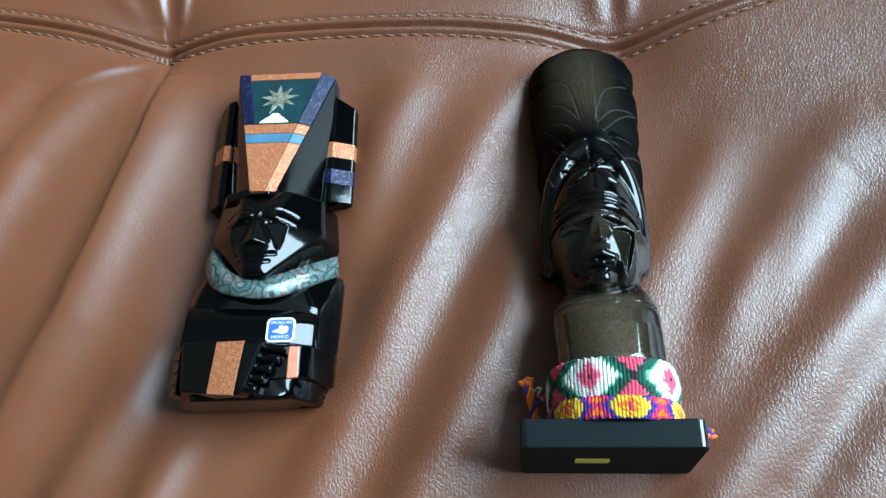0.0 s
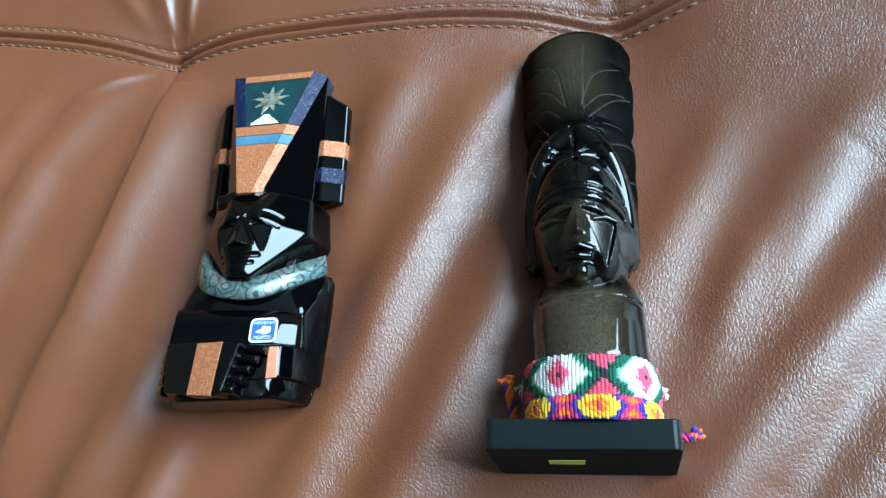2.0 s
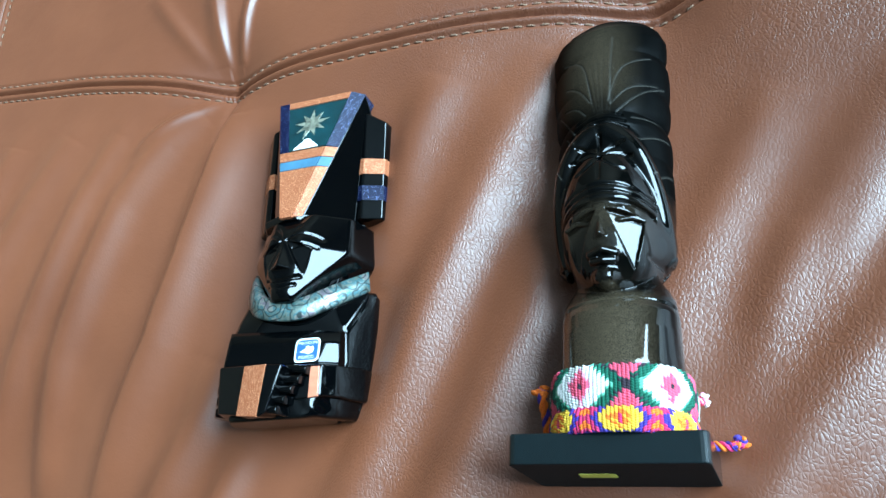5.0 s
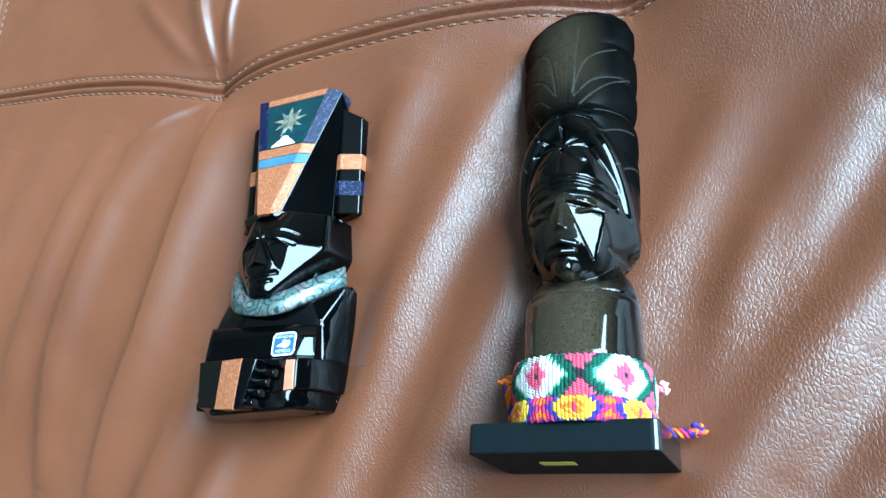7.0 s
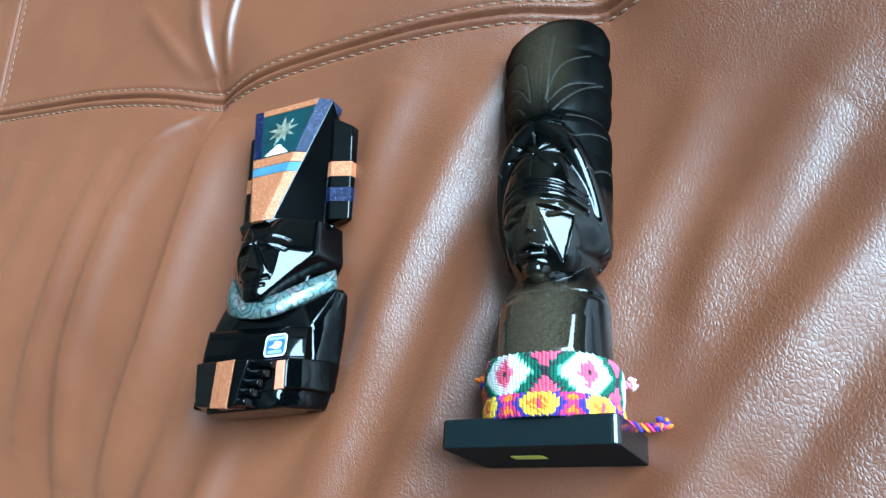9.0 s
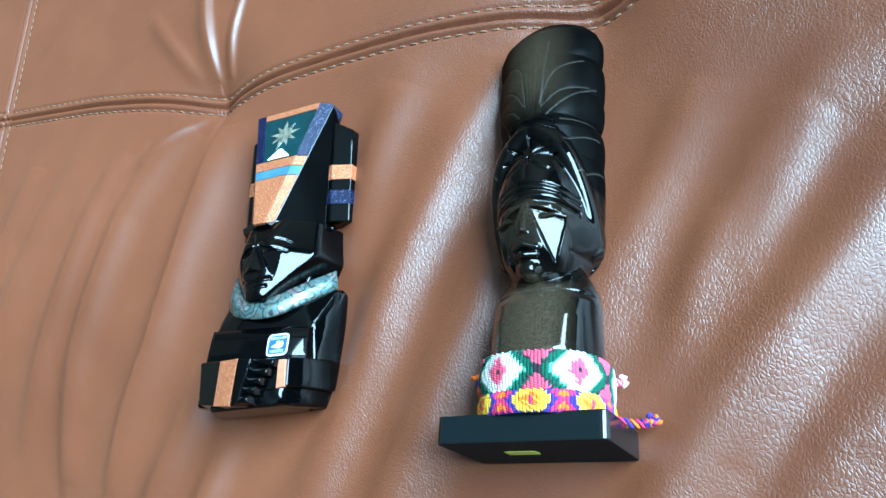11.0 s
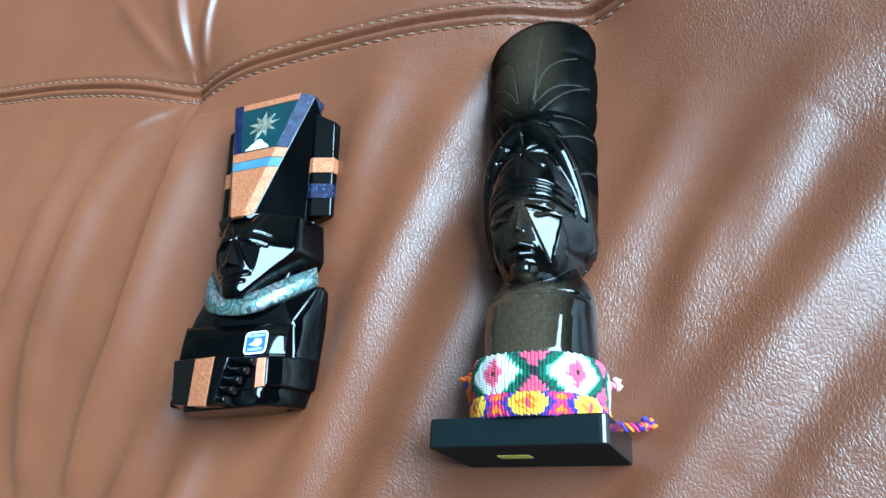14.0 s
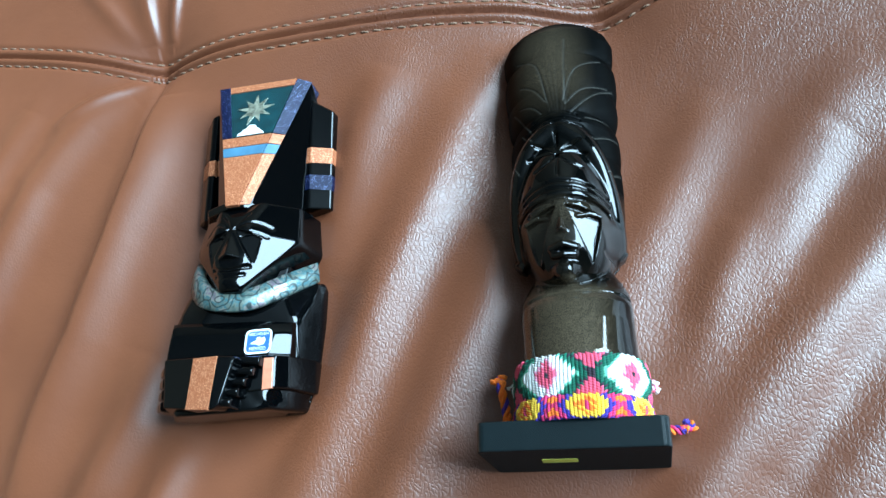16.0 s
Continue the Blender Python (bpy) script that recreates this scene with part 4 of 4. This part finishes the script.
def cord(name, points, radius, colours, parent, tassel=True):
    """Plaited ends of yarn: three strands wound round one line, and a knot with loose ends."""
    line = [Vector(p) for p in points]
    steps = 60
    bm = bmesh.new()

    def along(t):
        s = t * (len(line) - 1)
        i = min(len(line) - 2, int(s))
        return line[i].lerp(line[i + 1], s - i)

    for k, c in enumerate(colours):
        rings = []
        for q in range(steps + 1):
            t = q / steps
            p = along(t)
            d = (along(min(1, t + 0.03)) - along(max(0, t - 0.03))).normalized()
            u = d.orthogonal().normalized()
            w = d.cross(u)
            a = math.tau * (t * 2.6 + k / len(colours))
            o = p + (u * math.cos(a) + w * math.sin(a)) * radius * 0.6
            rings.append([bm.verts.new(o + (u * math.cos(b) + w * math.sin(b)) * radius * 0.62) for b in (math.tau * j / 7 for j in range(7))])
        for a, b in zip(rings[:-1], rings[1:]):
            for j in range(7):
                f = bm.faces.new((a[j], b[j], b[(j + 1) % 7], a[(j + 1) % 7]))
                f.material_index, f.smooth = k, True
    if tassel:
        rng = random.Random(len(points) + int(points[0][0]))
        end = line[-1]
        for q in range(13):
            c = Vector((rng.gauss(0, 1), rng.gauss(0, 1), rng.gauss(0, 0.7)))
            m = Matrix.LocRotScale(end + c * radius * 0.8, Euler((rng.random() * 6, rng.random() * 6, 0)), (radius * 1.25, radius * 0.8, radius * 0.7))
            out = bmesh.ops.create_icosphere(bm, subdivisions=2, radius=1, matrix=m)
            for v in out["verts"]:
                v.co += Vector((rng.gauss(0, 1), rng.gauss(0, 1), rng.gauss(0, 1))) * radius * 0.09
            for f in {f for v in out["verts"] for f in v.link_faces}:
                f.material_index, f.smooth = q % len(colours), False
    bmesh.ops.scale(bm, vec=(MM, MM, MM), verts=bm.verts[:])
    ob = new(name, finish(bm, name, [YARN[c] for c in colours]))
    ob.parent = parent
    return ob


def diamond_pattern(i, j):
    """White diamonds with pink hearts, parted by a green lattice, and pink wedges between."""
    x = abs((((i + 60) % 120 - 60 + 0.5 + 7.7 + 11.5) % 23) - 11.5)
    y = abs(j - 7.5) / 8
    if x < 0.7 and y < 0.1:
        return "k"
    heart = x / 3.3 + y / 0.78
    if heart < 0.8 or (heart < 1.0 and (i + j) % 2):
        return "p"
    if heart < 1.12:
        return "l"
    white = x / 8.9 + y * 0.62
    if white < 0.9:
        return "w"
    if white < 1.0:
        return "m"
    if 11.5 - x < (y - 0.14) * 5.2:
        return "p"
    return "k" if 11.5 - x < 0.9 and y < 0.3 or white > 1.24 and (i + j) % 2 else "g"


def flower_pattern(i, j):
    """Yellow flowers with orange hearts, and red ones between, parted by violet."""
    x = abs((((i + 63) % 126 - 63 + 0.5 - 2.4 + 9) % 18) - 9)
    y = abs(j - 4.5) / 5
    edge = 5.7 - 3.0 * max(0, y - 0.2)
    if x < edge:
        if x / 1.2 + y / 0.35 < 1:
            return "r"
        if x / 3.4 + y / 0.8 < 1 and (i + j) % 4:
            return "o"
        return "y"
    if x < edge + 1.5:
        return "v"
    return "o" if abs(y - 0.5) < 0.22 and 9 - x < 2.4 * y else "r"


def build_bracelets():
    upper = woven_band("band", 17.4, 31.0, 16, 120, diamond_pattern, 0.9, 1.0, ("k", "w", "g", "p", "l", "m"))
    a = tagged(new("woven_bracelet"), "woven cotton bracelet with white diamonds, pink hearts and green edges", "bracelet")
    a.matrix_world = FRAME_B @ pose(0, -0.0007, 0, 0, 0, -0.9)
    ob = new("band", upper)
    ob.parent = a
    cord("tie_cord", [(BAND_X - 22, 26, 20), (BAND_X - 25, 27, 14), (BAND_X - 27, 30, 12)], 1.0, ("p", "g", "w"), a)
    cord("tie_cord", [(BAND_X + 22, 26, 16), (BAND_X + 25, 27, 14)], 1.0, ("p", "w", "l"), a)
    lower = woven_band("band", 9.9, 17.4, 10, 126, flower_pattern, 1.0, 1.0, ("v", "r", "y", "o"))
    b = tagged(new("woven_bracelet"), "woven cotton bracelet with yellow and orange flowers on violet", "bracelet")
    b.matrix_world = FRAME_B @ pose(0, -0.0007, 0, 0, 0, -0.9)
    ob = new("band", lower)
    ob.parent = b
    cord("tie_cord", [(BAND_X - 23, 13, 20), (BAND_X - 28, 16, 18), (BAND_X - 29, 23, 18), (BAND_X - 31, 31, 18)], 1.5, ("o", "v", "o"), b)
    cord("tie_cord", [(BAND_X + 22, 13, 16), (BAND_X + 27, 12, 14), (BAND_X + 32, 12, 13), (BAND_X + 35, 12.5, 13)], 1.45, ("o", "v", "r"), b)


# ---------------------------------------------------------------- labels
def rounded(w, h, r, steps=5):
    pts = []
    for cx, cy, a0 in ((w / 2 - r, h / 2 - r, 0), (-w / 2 + r, h / 2 - r, 90), (-w / 2 + r, -h / 2 + r, 180), (w / 2 - r, -h / 2 + r, 270)):
        for k in range(steps + 1):
            a = radians(a0 + 90 * k / steps)
            pts.append((cx + r * math.cos(a), cy + r * math.sin(a)))
    return pts


def flat_bm(points, z0, z1):
    bm = bmesh.new()
    add_prism(bm, [(x * MM, y * MM, z1 * MM) for x, y in points], (0, 0, 1), 0, (z1 - z0) * MM, 0, 0)
    return bm


def lettering(text, size, x, y, z, parent):
    cu = bpy.data.curves.new("lettering", "FONT")
    cu.body, cu.size, cu.align_x, cu.align_y = text, size * MM, "CENTER", "CENTER"
    cu.extrude = 0.00002
    cu.materials.append(PAPER_WHITE)
    ob = new("lettering", cu)
    ob.parent = parent
    ob.location = (x * MM, y * MM, z * MM)
    return ob


def build_labels():
    s = tagged(new("sticker"), "small blue and white foil sticker on the figurine's chest", "sticker")
    s.matrix_world = STICKER_POSE
    part("backing", flat_bm(rounded(11.4, 10.6, 2.2), 0.0, 0.10), PAPER_WHITE, s, "white sticker border")
    part("printed_field", flat_bm(rounded(9.8, 9.0, 1.6), 0.10, 0.16), PAPER_BLUE, s, "blue printed field")
    part("emblem", flat_bm([(-3.4, -0.9), (-0.4, -1.4), (0.4, -2.0), (2.6, -1.2), (3.2, 0.4), (2.4, 1.7), (0.9, 1.2), (0.6, 2.0), (-0.8, 1.6), (-0.6, 0.6), (-2.4, -0.2)], 0.16, 0.20), PAPER_WHITE, s, "white plain emblem")
    lettering("HECHO EN", 1.7, 0, 3.1, 0.20, s)
    lettering("MEXICO", 1.9, 0, -3.2, 0.20, s)
    t = tagged(new("price_label"), "small blank lime-yellow paper label on the underside of the base", "label")
    t.matrix_world = FRAME_B @ pose(-5.5 * MM, -0.13 * MM, 26 * MM, 90, 0, -0.9)
    part("paper", flat_bm(rounded(12.0, 6.0, 0.8), 0.0, 0.12), PAPER_LIME, t)


STICKER_POSE = pose(-0.0952, 0.0806, 0.02375, -9.6, 4.7, 1)


# ---------------------------------------------------------------- the room round it
def build_room():
    x0, x1, y0, y1, z0, z1, w = -3.6, WIN_X, -3.2, 3.6, -0.44, 4.55, 0.15
    tag = lambda ob, label, cat: tagged(ob, label, cat, kind="structure")

    def block(name, lo, hi, mat, label, cat):
        return tag(new(name, finish(box_bm(lo, hi), name, [mat])), label, cat)

    block("floor", (x0 - w, y0 - w, z0 - 0.1), (x1 + w, y1 + w, z0), FLOOR_WOOD, "plain brown oak floor under the sofa", "floor")
    block("ceiling", (x0 - w, y0 - w, z1), (x1 + w, y1 + w, z1 + 0.1), PLASTER, "plain grey painted ceiling", "ceiling")
    block("wall_west", (x0 - w, y0 - w, z0), (x0, y1 + w, z1), WALL_PAINT, "plain beige painted wall", "wall")
    block("wall_north", (x0, y1, z0), (x1, y1 + w, z1), WALL_PAINT, "plain beige painted wall", "wall")
    block("wall_south", (x0, y0 - w, z0), (x1, y0, z1), WALL_PAINT, "plain beige painted wall", "wall")
    wall = tag(new("wall_east"), "beige painted wall with a window opening", "wall")
    for name, lo, hi in (("sill_wall", (x1, y0 - w, z0), (x1 + w, y1 + w, WIN_Z0)), ("head_wall", (x1, y0 - w, WIN_Z1), (x1 + w, y1 + w, z1)),
                         ("side_wall", (x1, y0 - w, WIN_Z0), (x1 + w, WIN_Y0, WIN_Z1)), ("side_wall", (x1, WIN_Y1, WIN_Z0), (x1 + w, y1 + w, WIN_Z1))):
        part(name, box_bm(lo, hi), WALL_PAINT, wall)


build_room()
build_sofa()
build_inlaid_figure()
build_crowned_figure()
build_bracelets()
build_labels()
